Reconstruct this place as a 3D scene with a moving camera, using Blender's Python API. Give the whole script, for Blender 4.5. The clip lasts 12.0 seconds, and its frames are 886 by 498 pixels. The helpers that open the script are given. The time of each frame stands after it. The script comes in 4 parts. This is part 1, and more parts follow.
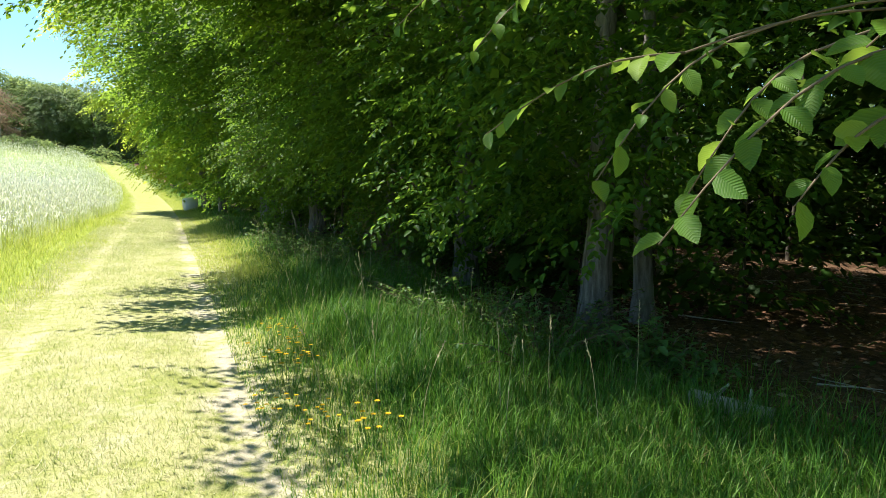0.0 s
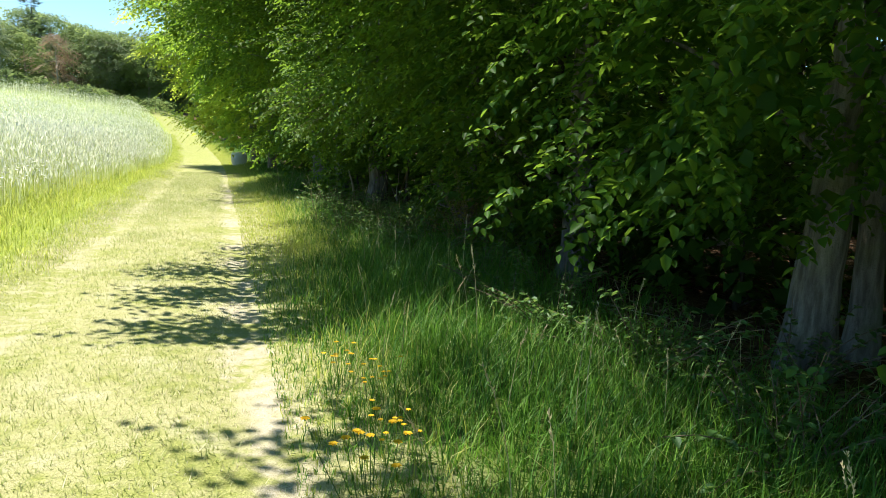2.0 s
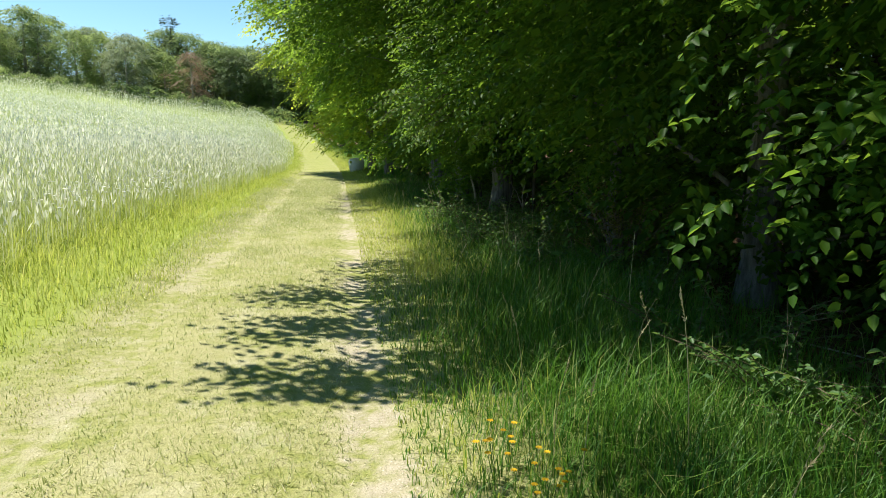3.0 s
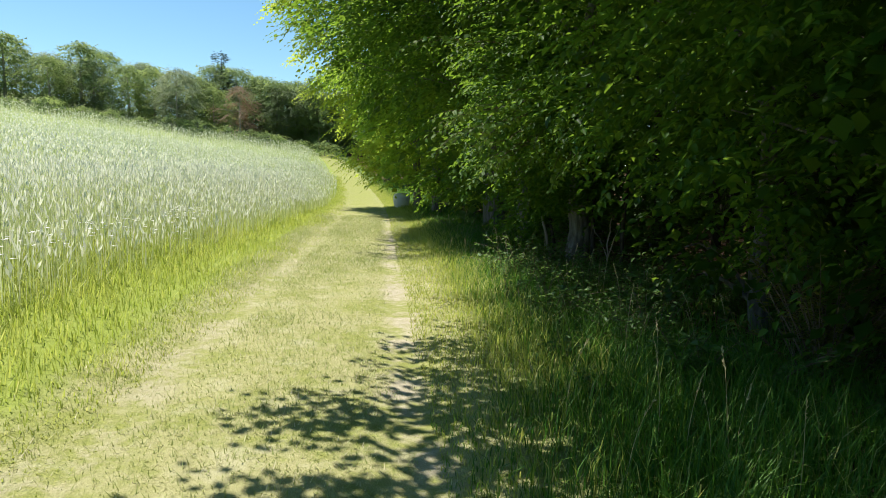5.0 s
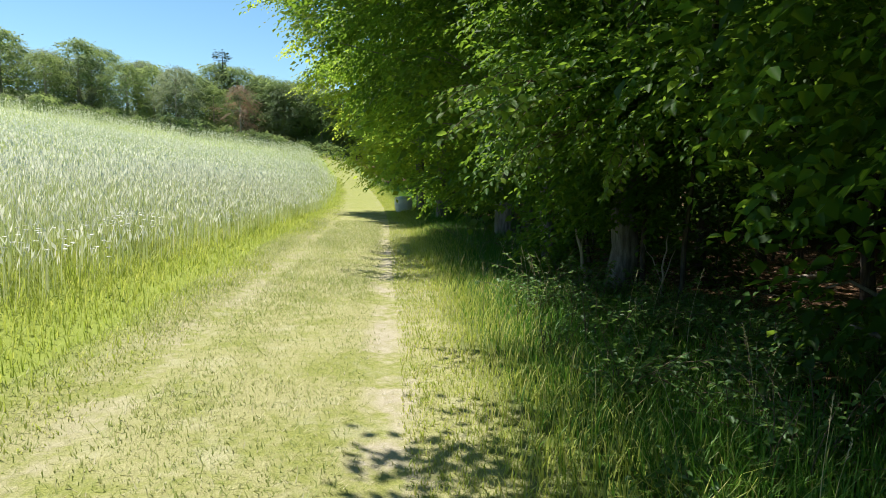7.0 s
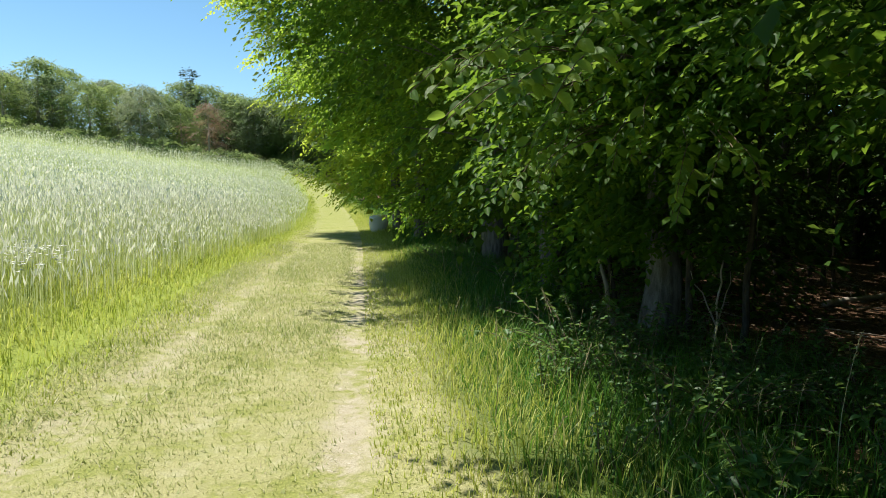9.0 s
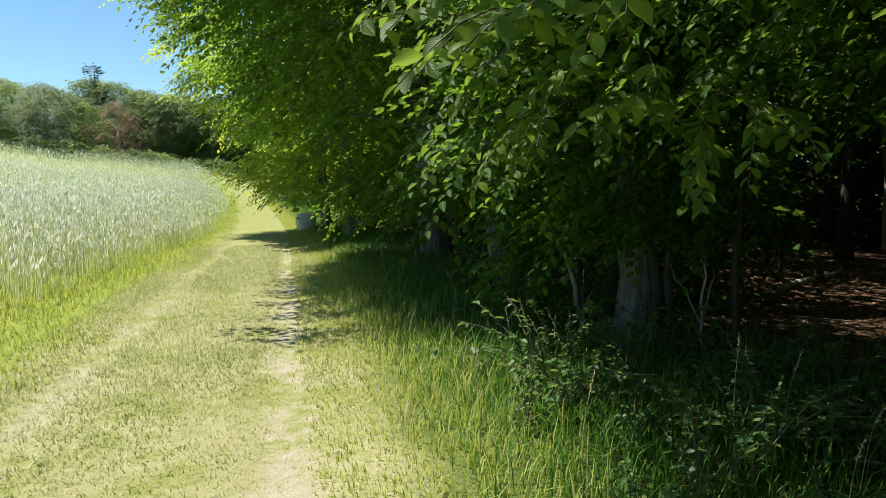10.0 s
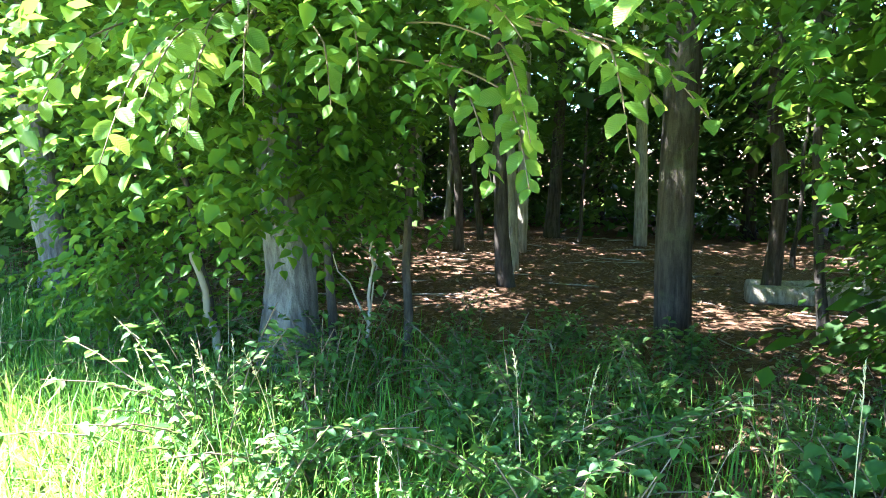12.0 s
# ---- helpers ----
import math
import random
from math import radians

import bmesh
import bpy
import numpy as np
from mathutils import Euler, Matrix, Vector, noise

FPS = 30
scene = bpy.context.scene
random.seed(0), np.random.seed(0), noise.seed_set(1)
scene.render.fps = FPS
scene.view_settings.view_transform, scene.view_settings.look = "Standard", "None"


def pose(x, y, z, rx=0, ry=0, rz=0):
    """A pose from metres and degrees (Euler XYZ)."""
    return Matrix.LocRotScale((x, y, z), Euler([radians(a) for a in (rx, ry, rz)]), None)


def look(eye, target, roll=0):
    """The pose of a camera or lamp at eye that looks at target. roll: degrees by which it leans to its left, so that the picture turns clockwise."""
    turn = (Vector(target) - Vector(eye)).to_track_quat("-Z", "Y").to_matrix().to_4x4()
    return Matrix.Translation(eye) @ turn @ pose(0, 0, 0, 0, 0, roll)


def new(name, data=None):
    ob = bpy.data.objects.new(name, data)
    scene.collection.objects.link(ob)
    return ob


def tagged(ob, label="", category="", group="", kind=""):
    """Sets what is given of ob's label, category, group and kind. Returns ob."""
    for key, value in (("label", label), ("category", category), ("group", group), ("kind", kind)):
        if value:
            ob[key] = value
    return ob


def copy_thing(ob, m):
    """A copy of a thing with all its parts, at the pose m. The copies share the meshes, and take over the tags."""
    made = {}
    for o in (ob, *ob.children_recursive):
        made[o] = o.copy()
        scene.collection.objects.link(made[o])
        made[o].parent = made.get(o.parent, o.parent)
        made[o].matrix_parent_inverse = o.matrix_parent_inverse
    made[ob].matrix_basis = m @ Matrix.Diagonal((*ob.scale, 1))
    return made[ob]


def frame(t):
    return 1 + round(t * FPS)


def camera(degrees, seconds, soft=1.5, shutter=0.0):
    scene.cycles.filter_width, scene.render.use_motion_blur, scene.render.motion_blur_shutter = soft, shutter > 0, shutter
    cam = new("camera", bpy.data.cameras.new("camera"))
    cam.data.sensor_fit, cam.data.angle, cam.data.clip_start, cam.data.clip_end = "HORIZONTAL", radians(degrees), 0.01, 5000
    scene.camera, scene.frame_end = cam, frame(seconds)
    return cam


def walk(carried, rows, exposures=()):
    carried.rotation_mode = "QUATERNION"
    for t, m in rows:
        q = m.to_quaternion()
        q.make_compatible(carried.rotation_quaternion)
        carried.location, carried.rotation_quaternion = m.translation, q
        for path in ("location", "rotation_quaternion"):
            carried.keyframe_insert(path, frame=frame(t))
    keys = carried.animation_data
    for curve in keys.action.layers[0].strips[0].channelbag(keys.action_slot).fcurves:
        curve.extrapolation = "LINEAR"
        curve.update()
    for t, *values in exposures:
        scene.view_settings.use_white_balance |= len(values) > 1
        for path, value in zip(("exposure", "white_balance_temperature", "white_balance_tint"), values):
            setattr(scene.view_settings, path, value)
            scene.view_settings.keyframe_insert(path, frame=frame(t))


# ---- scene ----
cam = camera(67.6, 12.0, soft=0.85)
PATH = [
    (0.0, (-0.049, 1.017, 1.560), (1.700, 5.677, 1.081), 0.12),
    (0.5, (-0.021, 1.659, 1.515), (1.681, 6.334, 1.024), -0.95),
    (1.0, (0.024, 2.243, 1.504), (1.706, 6.911, 0.886), 1.48),
    (1.5, (0.055, 2.875, 1.500), (1.505, 7.618, 0.869), 0.89),
    (2.0, (0.058, 3.454, 1.521), (1.486, 8.186, 0.766), 2.39),
    (2.5, (0.058, 4.069, 1.528), (1.179, 8.876, 0.732), 2.35),
    (3.0, (0.024, 4.687, 1.526), (0.629, 9.591, 0.760), 0.78),
    (3.5, (0.015, 5.322, 1.511), (0.257, 10.294, 1.044), 1.10),
    (3.7, (0.012, 5.581, 1.510), (0.235, 10.558, 1.076), 1.18),
    (5.3, (-0.098, 7.597, 1.527), (0.231, 12.559, 1.006), 1.67),
    (5.5, (-0.093, 7.849, 1.527), (0.231, 12.817, 1.069), 2.43),
    (6.0, (-0.055, 8.513, 1.522), (0.147, 13.496, 1.170), -0.37),
    (6.5, (-0.026, 9.143, 1.515), (0.287, 14.121, 1.158), 0.26),
    (7.0, (0.005, 9.763, 1.509), (0.268, 14.731, 1.016), 1.79),
    (7.5, (0.029, 10.336, 1.514), (0.456, 15.300, 1.103), 0.86),
    (7.7, (0.038, 10.548, 1.515), (0.425, 15.521, 1.172), 0.27),
    (9.3, (0.004, 12.226, 1.537), (0.482, 17.188, 1.142), 0.92),
    (9.5, (-0.011, 12.439, 1.542), (0.716, 17.361, 1.041), 0.10),
    (10.0, (-0.025, 12.974, 1.532), (0.937, 17.862, 1.106), -1.47),
    (10.5, (-0.031, 13.467, 1.505), (2.164, 17.934, 1.026), -0.46),
    (11.0, (0.008, 13.927, 1.518), (2.924, 17.949, 0.953), -2.56),
    (11.5, (0.044, 14.342, 1.498), (3.448, 17.955, 0.900), -0.18),
    (12.0, (0.035, 14.727, 1.503), (3.812, 17.934, 0.835), -0.16),
]
EXPOSURE = [(0.0, 1.35, 6500, 10), (2.4, 1.12, 6500, 10), (3.4, 0.72, 6500, 10), (10.0, 0.7, 6500, 10), (10.6, 0.9, 6400, 11),
            (11.0, 1.9, 6200, 18), (11.5, 3.2, 5900, 22), (12.0, 4.1, 5600, 18)]
walk(cam, [(t, look(eye, target, roll)) for t, eye, target, roll in PATH], EXPOSURE)

# ---- sky and sun ----
SUN_ELEVATION, SUN_AZIMUTH = 62.0, -55.0   # azimuth clockwise from +y
world = bpy.data.worlds.new("sky")
scene.world = world
world.use_nodes = True
sky = world.node_tree.nodes.new("ShaderNodeTexSky")
sky.sky_type, sky.sun_disc = "NISHITA", False
sky.sun_elevation, sky.sun_rotation = radians(SUN_ELEVATION), radians(SUN_AZIMUTH)
sky.altitude, sky.air_density, sky.dust_density, sky.ozone_density = 1500.0, 1.0, 0.0, 2.0
background = world.node_tree.nodes["Background"]
grade = world.node_tree.nodes.new("ShaderNodeHueSaturation")
grade.inputs["Hue"].default_value, grade.inputs["Saturation"].default_value, grade.inputs["Value"].default_value = 0.485, 1.1, 1.16
world.node_tree.links.new(sky.outputs[0], grade.inputs["Color"])
world.node_tree.links.new(grade.outputs[0], background.inputs[0])
background.inputs[1].default_value = 0.085
sun = new("sun", bpy.data.lights.new("sun", "SUN"))
sun.data.energy, sun.data.angle, sun.data.color = 5.0, radians(0.53), (1.0, 0.95, 0.86)
_e, _a = radians(SUN_ELEVATION), radians(SUN_AZIMUTH)
SUN_WAY = Vector((math.sin(_a) * math.cos(_e), math.cos(_a) * math.cos(_e), math.sin(_e)))
sun.matrix_world = look(SUN_WAY * 60, (0, 0, 0))

rng = np.random.default_rng(11)


# ---- materials ----
class Nodes:
    """Short hand for building a node tree."""

    def __init__(self, name):
        self.mat = bpy.data.materials.new(name)
        self.mat.use_nodes = True
        self.tree = self.mat.node_tree
        self.out = self.tree.nodes["Material Output"]
        self.shader = self.tree.nodes["Principled BSDF"]

    def add(self, kind, **values):
        node = self.tree.nodes.new(kind)
        for key, value in values.items():
            if key in ("operation", "data_type", "blend_type", "attribute_name", "noise_dimensions"):
                if key == "operation":
                    node.operation = value
                elif key == "data_type":
                    node.data_type = value
                elif key == "blend_type":
                    node.blend_type = value
                elif key == "attribute_name":
                    node.attribute_name = value
        return node

    def link(self, a, b):
        if isinstance(a, (int, float)):
            b.default_value = a
        elif isinstance(a, tuple):
            b.default_value = (*a, 1.0) if len(a) == 3 else a
        else:
            self.tree.links.new(a, b)

    def math(self, operation, a, b=0.0, clamp=False):
        node = self.add("ShaderNodeMath", operation=operation)
        node.use_clamp = clamp
        self.link(a, node.inputs[0])
        self.link(b, node.inputs[1])
        return node.outputs[0]

    def mix(self, f, a, b, blend="MIX"):
        node = self.add("ShaderNodeMix", data_type="RGBA", blend_type=blend)
        self.link(f, node.inputs[0])
        self.link(a, node.inputs[6])
        self.link(b, node.inputs[7])
        return node.outputs[2]

    def noise(self, scale, detail=3.0, rough=0.55, vector=None):
        node = self.add("ShaderNodeTexNoise")
        node.inputs["Scale"].default_value, node.inputs["Detail"].default_value = scale, detail
        node.inputs["Roughness"].default_value = rough
        self.link(vector if vector is not None else self.position(), node.inputs["Vector"])
        return node.outputs[0]

    def position(self):
        return self.add("ShaderNodeNewGeometry").outputs["Position"]

    def local(self):
        return self.add("ShaderNodeTexCoord").outputs["Object"]

    def ramp(self, value, low, high):
        node = self.add("ShaderNodeMapRange")
        node.interpolation_type = "SMOOTHSTEP"
        self.link(value, node.inputs["Value"])
        self.link(low, node.inputs["From Min"])
        self.link(high, node.inputs["From Max"])
        return node.outputs[0]

    def tone(self, name="tone"):
        return self.add("ShaderNodeAttribute", attribute_name=name).outputs["Fac"]

    def bump(self, height, strength, distance):
        node = self.add("ShaderNodeBump")
        node.inputs["Strength"].default_value, node.inputs["Distance"].default_value = strength, distance
        self.link(height, node.inputs["Height"])
        self.link(node.outputs[0], self.shader.inputs["Normal"])

    def finish(self, colour, rough=0.8, gloss=0.3, through_light=0.0, through_colour=None):
        self.link(colour, self.shader.inputs["Base Color"])
        self.link(rough, self.shader.inputs["Roughness"])
        self.shader.inputs["Specular IOR Level"].default_value = gloss
        if through_light:
            thin = self.add("ShaderNodeBsdfTranslucent")
            self.link(through_colour if through_colour is not None else colour, thin.inputs["Color"])
            both = self.add("ShaderNodeMixShader")
            both.inputs[0].default_value = through_light
            self.tree.links.new(self.shader.outputs[0], both.inputs[1])
            self.tree.links.new(thin.outputs[0], both.inputs[2])
            self.tree.links.new(both.outputs[0], self.out.inputs[0])
        return self.mat


def leaf_material(name, dark, light, young, through_light=0.5, rough=0.5, gloss=0.14):
    """Thin leaf: tone from 0 (old, dark; also shade painted inside crowns) to 1 (young, yellowish; also painted sunlit
    boughs).
    """
    n = Nodes(name)
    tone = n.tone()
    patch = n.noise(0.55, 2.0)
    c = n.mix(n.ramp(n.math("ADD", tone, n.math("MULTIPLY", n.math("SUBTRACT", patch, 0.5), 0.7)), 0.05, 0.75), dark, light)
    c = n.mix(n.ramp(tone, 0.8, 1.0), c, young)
    c = n.mix(n.math("MULTIPLY", n.noise(60.0, 2.0), 0.25), c, tuple(v * 0.6 for v in dark))
    thin = n.mix(0.6, c, tuple(min(1.0, v * 1.7) for v in young))
    return n.finish(c, rough, gloss, through_light, thin)


def grass_material(name, low, high, dry, through_light=0.35, scale=0.9):
    n = Nodes(name)
    tone = n.tone()
    patch = n.noise(scale, 3.0)
    c = n.mix(n.ramp(n.math("ADD", n.math("MULTIPLY", tone, 0.6), n.math("MULTIPLY", patch, 0.6)), 0.25, 0.9), low, high)
    c = n.mix(n.ramp(tone, 0.82, 0.95), c, dry)
    return n.finish(c, 0.5, 0.3, through_light)


def bark_material(name, dark, light, scale=1.0):
    n = Nodes(name)
    at = n.local()
    stretch = n.add("ShaderNodeMapping")
    stretch.inputs["Scale"].default_value = (9 * scale, 9 * scale, 1.6 * scale)
    n.link(at, stretch.inputs["Vector"])
    streak = n.noise(2.2, 6.0, 0.6, stretch.outputs[0])
    blotch = n.noise(2.3, 4.0, 0.6, at)
    fine = n.noise(70.0, 3.0, 0.6, at)
    c = n.mix(n.ramp(streak, 0.3, 0.7), dark, light)
    c = n.mix(n.math("MULTIPLY", n.ramp(blotch, 0.5, 0.72), 0.55), c, (0.14, 0.17, 0.09))
    c = n.mix(n.math("MULTIPLY", n.ramp(fine, 0.5, 0.8), 0.4), c, tuple(v * 0.5 for v in dark))
    n.bump(n.math("ADD", streak, n.math("MULTIPLY", fine, 0.25)), 0.7, 0.03)
    return n.finish(c, 0.9, 0.15)


def plain_material(name, colour, rough=0.7, gloss=0.3, vary=0.35, scale=25.0, through_light=0.0):
    n = Nodes(name)
    c = n.mix(n.math("MULTIPLY", n.noise(scale, 4.0), vary), colour, tuple(v * 0.45 for v in colour))
    return n.finish(c, rough, gloss, through_light)


def ground_material():
    """Track, verges, stubble under the crop and leaf litter, told apart by the distance from the right-hand wheel rut."""
    n = Nodes("ground")
    at = n.position()
    xyz = n.add("ShaderNodeSeparateXYZ")
    n.link(at, xyz.inputs[0])
    x, y = xyz.outputs[0], xyz.outputs[1]
    far = n.math("MAXIMUM", n.math("SUBTRACT", y, 30.0), 0.0)
    far = n.math("MINIMUM", far, 90.0)
    centre = n.math("SUBTRACT", n.math("SUBTRACT", 0.402, n.math("MULTIPLY", y, 0.036)), n.math("MULTIPLY", n.math("MULTIPLY", far, far), 0.0012))
    wobble = n.math("MULTIPLY", n.math("SUBTRACT", n.noise(0.8, 4.0, 0.65), 0.5), 0.9)
    u = n.math("ADD", n.math("SUBTRACT", x, centre), wobble)
    coarse, mid, fine = n.noise(1.3, 4.0), n.noise(9.0, 5.0, 0.65), n.noise(70.0, 4.0, 0.7)
    grain = n.noise(260.0, 2.0)
    soil = n.mix(mid, (0.31, 0.265, 0.185), (0.56, 0.50, 0.385))
    soil = n.mix(n.ramp(fine, 0.55, 0.75), soil, (0.80, 0.77, 0.69))
    turf = n.mix(n.ramp(fine, 0.3, 0.7), (0.17, 0.20, 0.045), (0.36, 0.37, 0.12))
    straw = n.mix(n.ramp(grain, 0.3, 0.7), (0.25, 0.245, 0.10), (0.51, 0.48, 0.26))
    track = n.mix(n.ramp(n.math("ADD", n.math("MULTIPLY", coarse, 0.5), n.math("MULTIPLY", mid, 0.5)), 0.38, 0.56), turf, straw)

    def band(middle, half, soft):
        d = n.math("ABSOLUTE", n.math("SUBTRACT", u, middle))
        return n.math("SUBTRACT", 1.0, n.ramp(d, half, half + soft))

    bare = n.math("MULTIPLY", n.math("MAXIMUM", band(0.0, 0.06, 0.22), n.math("MULTIPLY", band(-1.8, 0.02, 0.28), 0.5)),
                  n.ramp(n.math("ADD", n.math("MULTIPLY", coarse, 0.75), n.math("MULTIPLY", mid, 0.4)), 0.50, 0.66))
    track = n.mix(n.math("MULTIPLY", n.ramp(n.noise(2.3, 5.0, 0.7), 0.52, 0.66), 0.4), track, n.mix(grain, (0.40, 0.37, 0.24), (0.66, 0.62, 0.47)))
    track = n.mix(bare, track, soil)
    track = n.mix(n.math("MULTIPLY", n.ramp(n.noise(150.0, 3.0, 0.7), 0.5, 0.62), 0.6), track, (0.13, 0.14, 0.04))
    verge = n.mix(fine, (0.05, 0.08, 0.018), (0.15, 0.2, 0.05))
    litter = n.mix(n.ramp(mid, 0.3, 0.7), (0.05, 0.028, 0.016), (0.14, 0.08, 0.046))
    litter = n.mix(n.ramp(fine, 0.56, 0.7), litter, (0.34, 0.24, 0.16))
    track = n.mix(n.math("MULTIPLY", n.ramp(y, 26.0, 50.0), 0.7), track, turf)
    c = n.mix(n.ramp(u, -2.7, -2.15), n.mix(fine, (0.16, 0.22, 0.035), (0.34, 0.38, 0.09)), track)
    c = n.mix(n.ramp(u, 0.45, 1.1), c, verge)
    c = n.mix(n.ramp(u, 2.3, 3.3), c, litter)
    field = n.mix(n.noise(0.09, 3.0), (0.30, 0.36, 0.15), (0.42, 0.45, 0.24))
    c = n.mix(n.ramp(n.math("MULTIPLY", u, -1.0), 5.0, 9.0), c, field)
    n.bump(n.math("ADD", n.math("MULTIPLY", mid, 1.0), n.math("MULTIPLY", fine, 0.5)), 0.8, 0.03)
    return n.finish(c, 0.95, 0.1)


GROUND = ground_material()
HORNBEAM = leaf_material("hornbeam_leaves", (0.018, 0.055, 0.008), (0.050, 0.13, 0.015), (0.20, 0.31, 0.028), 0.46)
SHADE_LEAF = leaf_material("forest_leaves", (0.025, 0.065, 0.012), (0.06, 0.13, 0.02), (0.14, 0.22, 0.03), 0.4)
# Hornbeam leaves made brighter and yellower: sunlight put into the leaf colour.
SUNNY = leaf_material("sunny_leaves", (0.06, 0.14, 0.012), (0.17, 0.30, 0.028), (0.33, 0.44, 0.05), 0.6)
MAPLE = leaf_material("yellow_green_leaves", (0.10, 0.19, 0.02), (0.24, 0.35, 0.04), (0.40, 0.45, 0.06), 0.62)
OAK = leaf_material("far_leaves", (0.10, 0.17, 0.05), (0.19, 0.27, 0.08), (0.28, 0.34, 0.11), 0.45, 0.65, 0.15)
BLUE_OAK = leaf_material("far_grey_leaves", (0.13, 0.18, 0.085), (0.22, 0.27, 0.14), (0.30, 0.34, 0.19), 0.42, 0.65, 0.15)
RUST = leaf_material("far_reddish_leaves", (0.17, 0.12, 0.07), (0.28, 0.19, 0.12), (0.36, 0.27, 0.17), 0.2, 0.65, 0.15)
NEEDLE = leaf_material("pine_needles", (0.03, 0.06, 0.025), (0.06, 0.11, 0.05), (0.1, 0.15, 0.07), 0.1)
BROOM = leaf_material("broom_blossom", (0.45, 0.33, 0.02), (0.7, 0.5, 0.03), (0.8, 0.62, 0.05), 0.2)
BARK = bark_material("smooth_grey_bark", (0.085, 0.08, 0.07), (0.21, 0.20, 0.185))
DARK_BARK = bark_material("dark_bark", (0.035, 0.03, 0.024), (0.10, 0.085, 0.07))
PALE_BARK = bark_material("pale_bark", (0.20, 0.18, 0.13), (0.42, 0.39, 0.30))
VERGE_GRASS = grass_material("verge_grass", (0.045, 0.145, 0.017), (0.15, 0.30, 0.03), (0.36, 0.36, 0.14), 0.42)
TRACK_GRASS = grass_material("trodden_grass", (0.25, 0.31, 0.08), (0.48, 0.49, 0.21), (0.70, 0.64, 0.45), 0.45)
EDGE_GRASS = grass_material("meadow_grass", (0.31, 0.39, 0.055), (0.54, 0.56, 0.13), (0.62, 0.58, 0.24), 0.5)
CROP = grass_material("rye_stalks", (0.42, 0.49, 0.20), (0.64, 0.68, 0.40), (0.74, 0.72, 0.54), 0.5)
CROP_HEAD = grass_material("rye_ears", (0.68, 0.71, 0.55), (0.78, 0.79, 0.66), (0.82, 0.80, 0.68), 0.5)


# ---- geometry helpers ----
def soften(v, width):
    return np.where(v / width > 20, v, np.log1p(np.exp(np.minimum(v / width, 20))) * width)


def rut_x(y):
    y = np.asarray(y, float)
    return 0.402 - 0.036 * y - 0.0012 * np.clip(y - 30, 0, 90) ** 2


def wave(x, y, seed=0):
    """Smooth noise, about -1 to 1."""
    r = np.random.default_rng(seed)
    total = 0
    for k in range(6):
        a, p = r.uniform(0, 6.28), r.uniform(0, 6.28)
        f = 0.7 * 1.5 ** k
        total = total + np.sin((x * np.cos(a) + y * np.sin(a)) * f + p) / (1 + 0.35 * k)
    return total / 2.6


def height(x, y):
    x, y = np.asarray(x, float), np.asarray(y, float)
    h = 0.0006 * np.clip(y - 30, 0, 100) ** 2
    left = np.clip(-x, -10, 75)
    h = h + 0.145 * soften(left - 3.5, 1.2)
    h = h - 0.05 * np.clip(x - 3, 0, 25)
    u = x - rut_x(y)
    near = np.exp(-((np.clip(np.abs(y - 20) - 30, 0, None) / 20) ** 2))
    for middle in (0.0, -1.8):
        h = h - 0.035 * np.exp(-((u - middle) / 0.22) ** 2) * near
    h = h + near * (0.018 * wave(x * 2.2, y * 2.2, 5) * np.exp(-((u + 0.9) / 4.0) ** 2) + 0.03 * wave(x * 0.5, y * 0.5, 6) * (u > 1.2))
    return h


def mesh_of(name, verts, faces, tone=None, uv=None, smooth=False):
    """A mesh out of arrays; faces is a list of integer arrays of shape (n, k)."""
    me = bpy.data.meshes.new(name)
    verts = np.asarray(verts, np.float32)
    me.vertices.add(len(verts))
    me.vertices.foreach_set("co", verts.ravel())
    faces = [np.asarray(f, np.int32) for f in faces if len(f)]
    loops = np.concatenate([f.ravel() for f in faces])
    totals = np.concatenate([np.full(len(f), f.shape[1], np.int32) for f in faces])
    me.loops.add(len(loops))
    me.loops.foreach_set("vertex_index", loops)
    me.polygons.add(len(totals))
    me.polygons.foreach_set("loop_start", np.concatenate([[0], np.cumsum(totals)[:-1]]).astype(np.int32))
    me.polygons.foreach_set("loop_total", totals)
    if smooth:
        me.polygons.foreach_set("use_smooth", np.ones(len(totals), bool))
    if tone is not None:
        layer = me.attributes.new("tone", "FLOAT", "POINT")
        layer.data.foreach_set("value", np.asarray(tone, np.float32))
    if uv is not None:
        me.uv_layers.new(name="UVMap").data.foreach_set("uv", np.asarray(uv, np.float32)[loops].ravel())
    me.update(calc_edges=True)
    return me


def put(name, me, material, parent=None, label="", kind=""):
    me.materials.append(material) if not me.materials else None
    ob = new(name, me)
    if parent is not None:
        ob.parent = parent
    return tagged(ob, label=label, kind=kind)


def unit(v):
    return v / np.maximum(np.linalg.norm(v, axis=-1, keepdims=True), 1e-9)


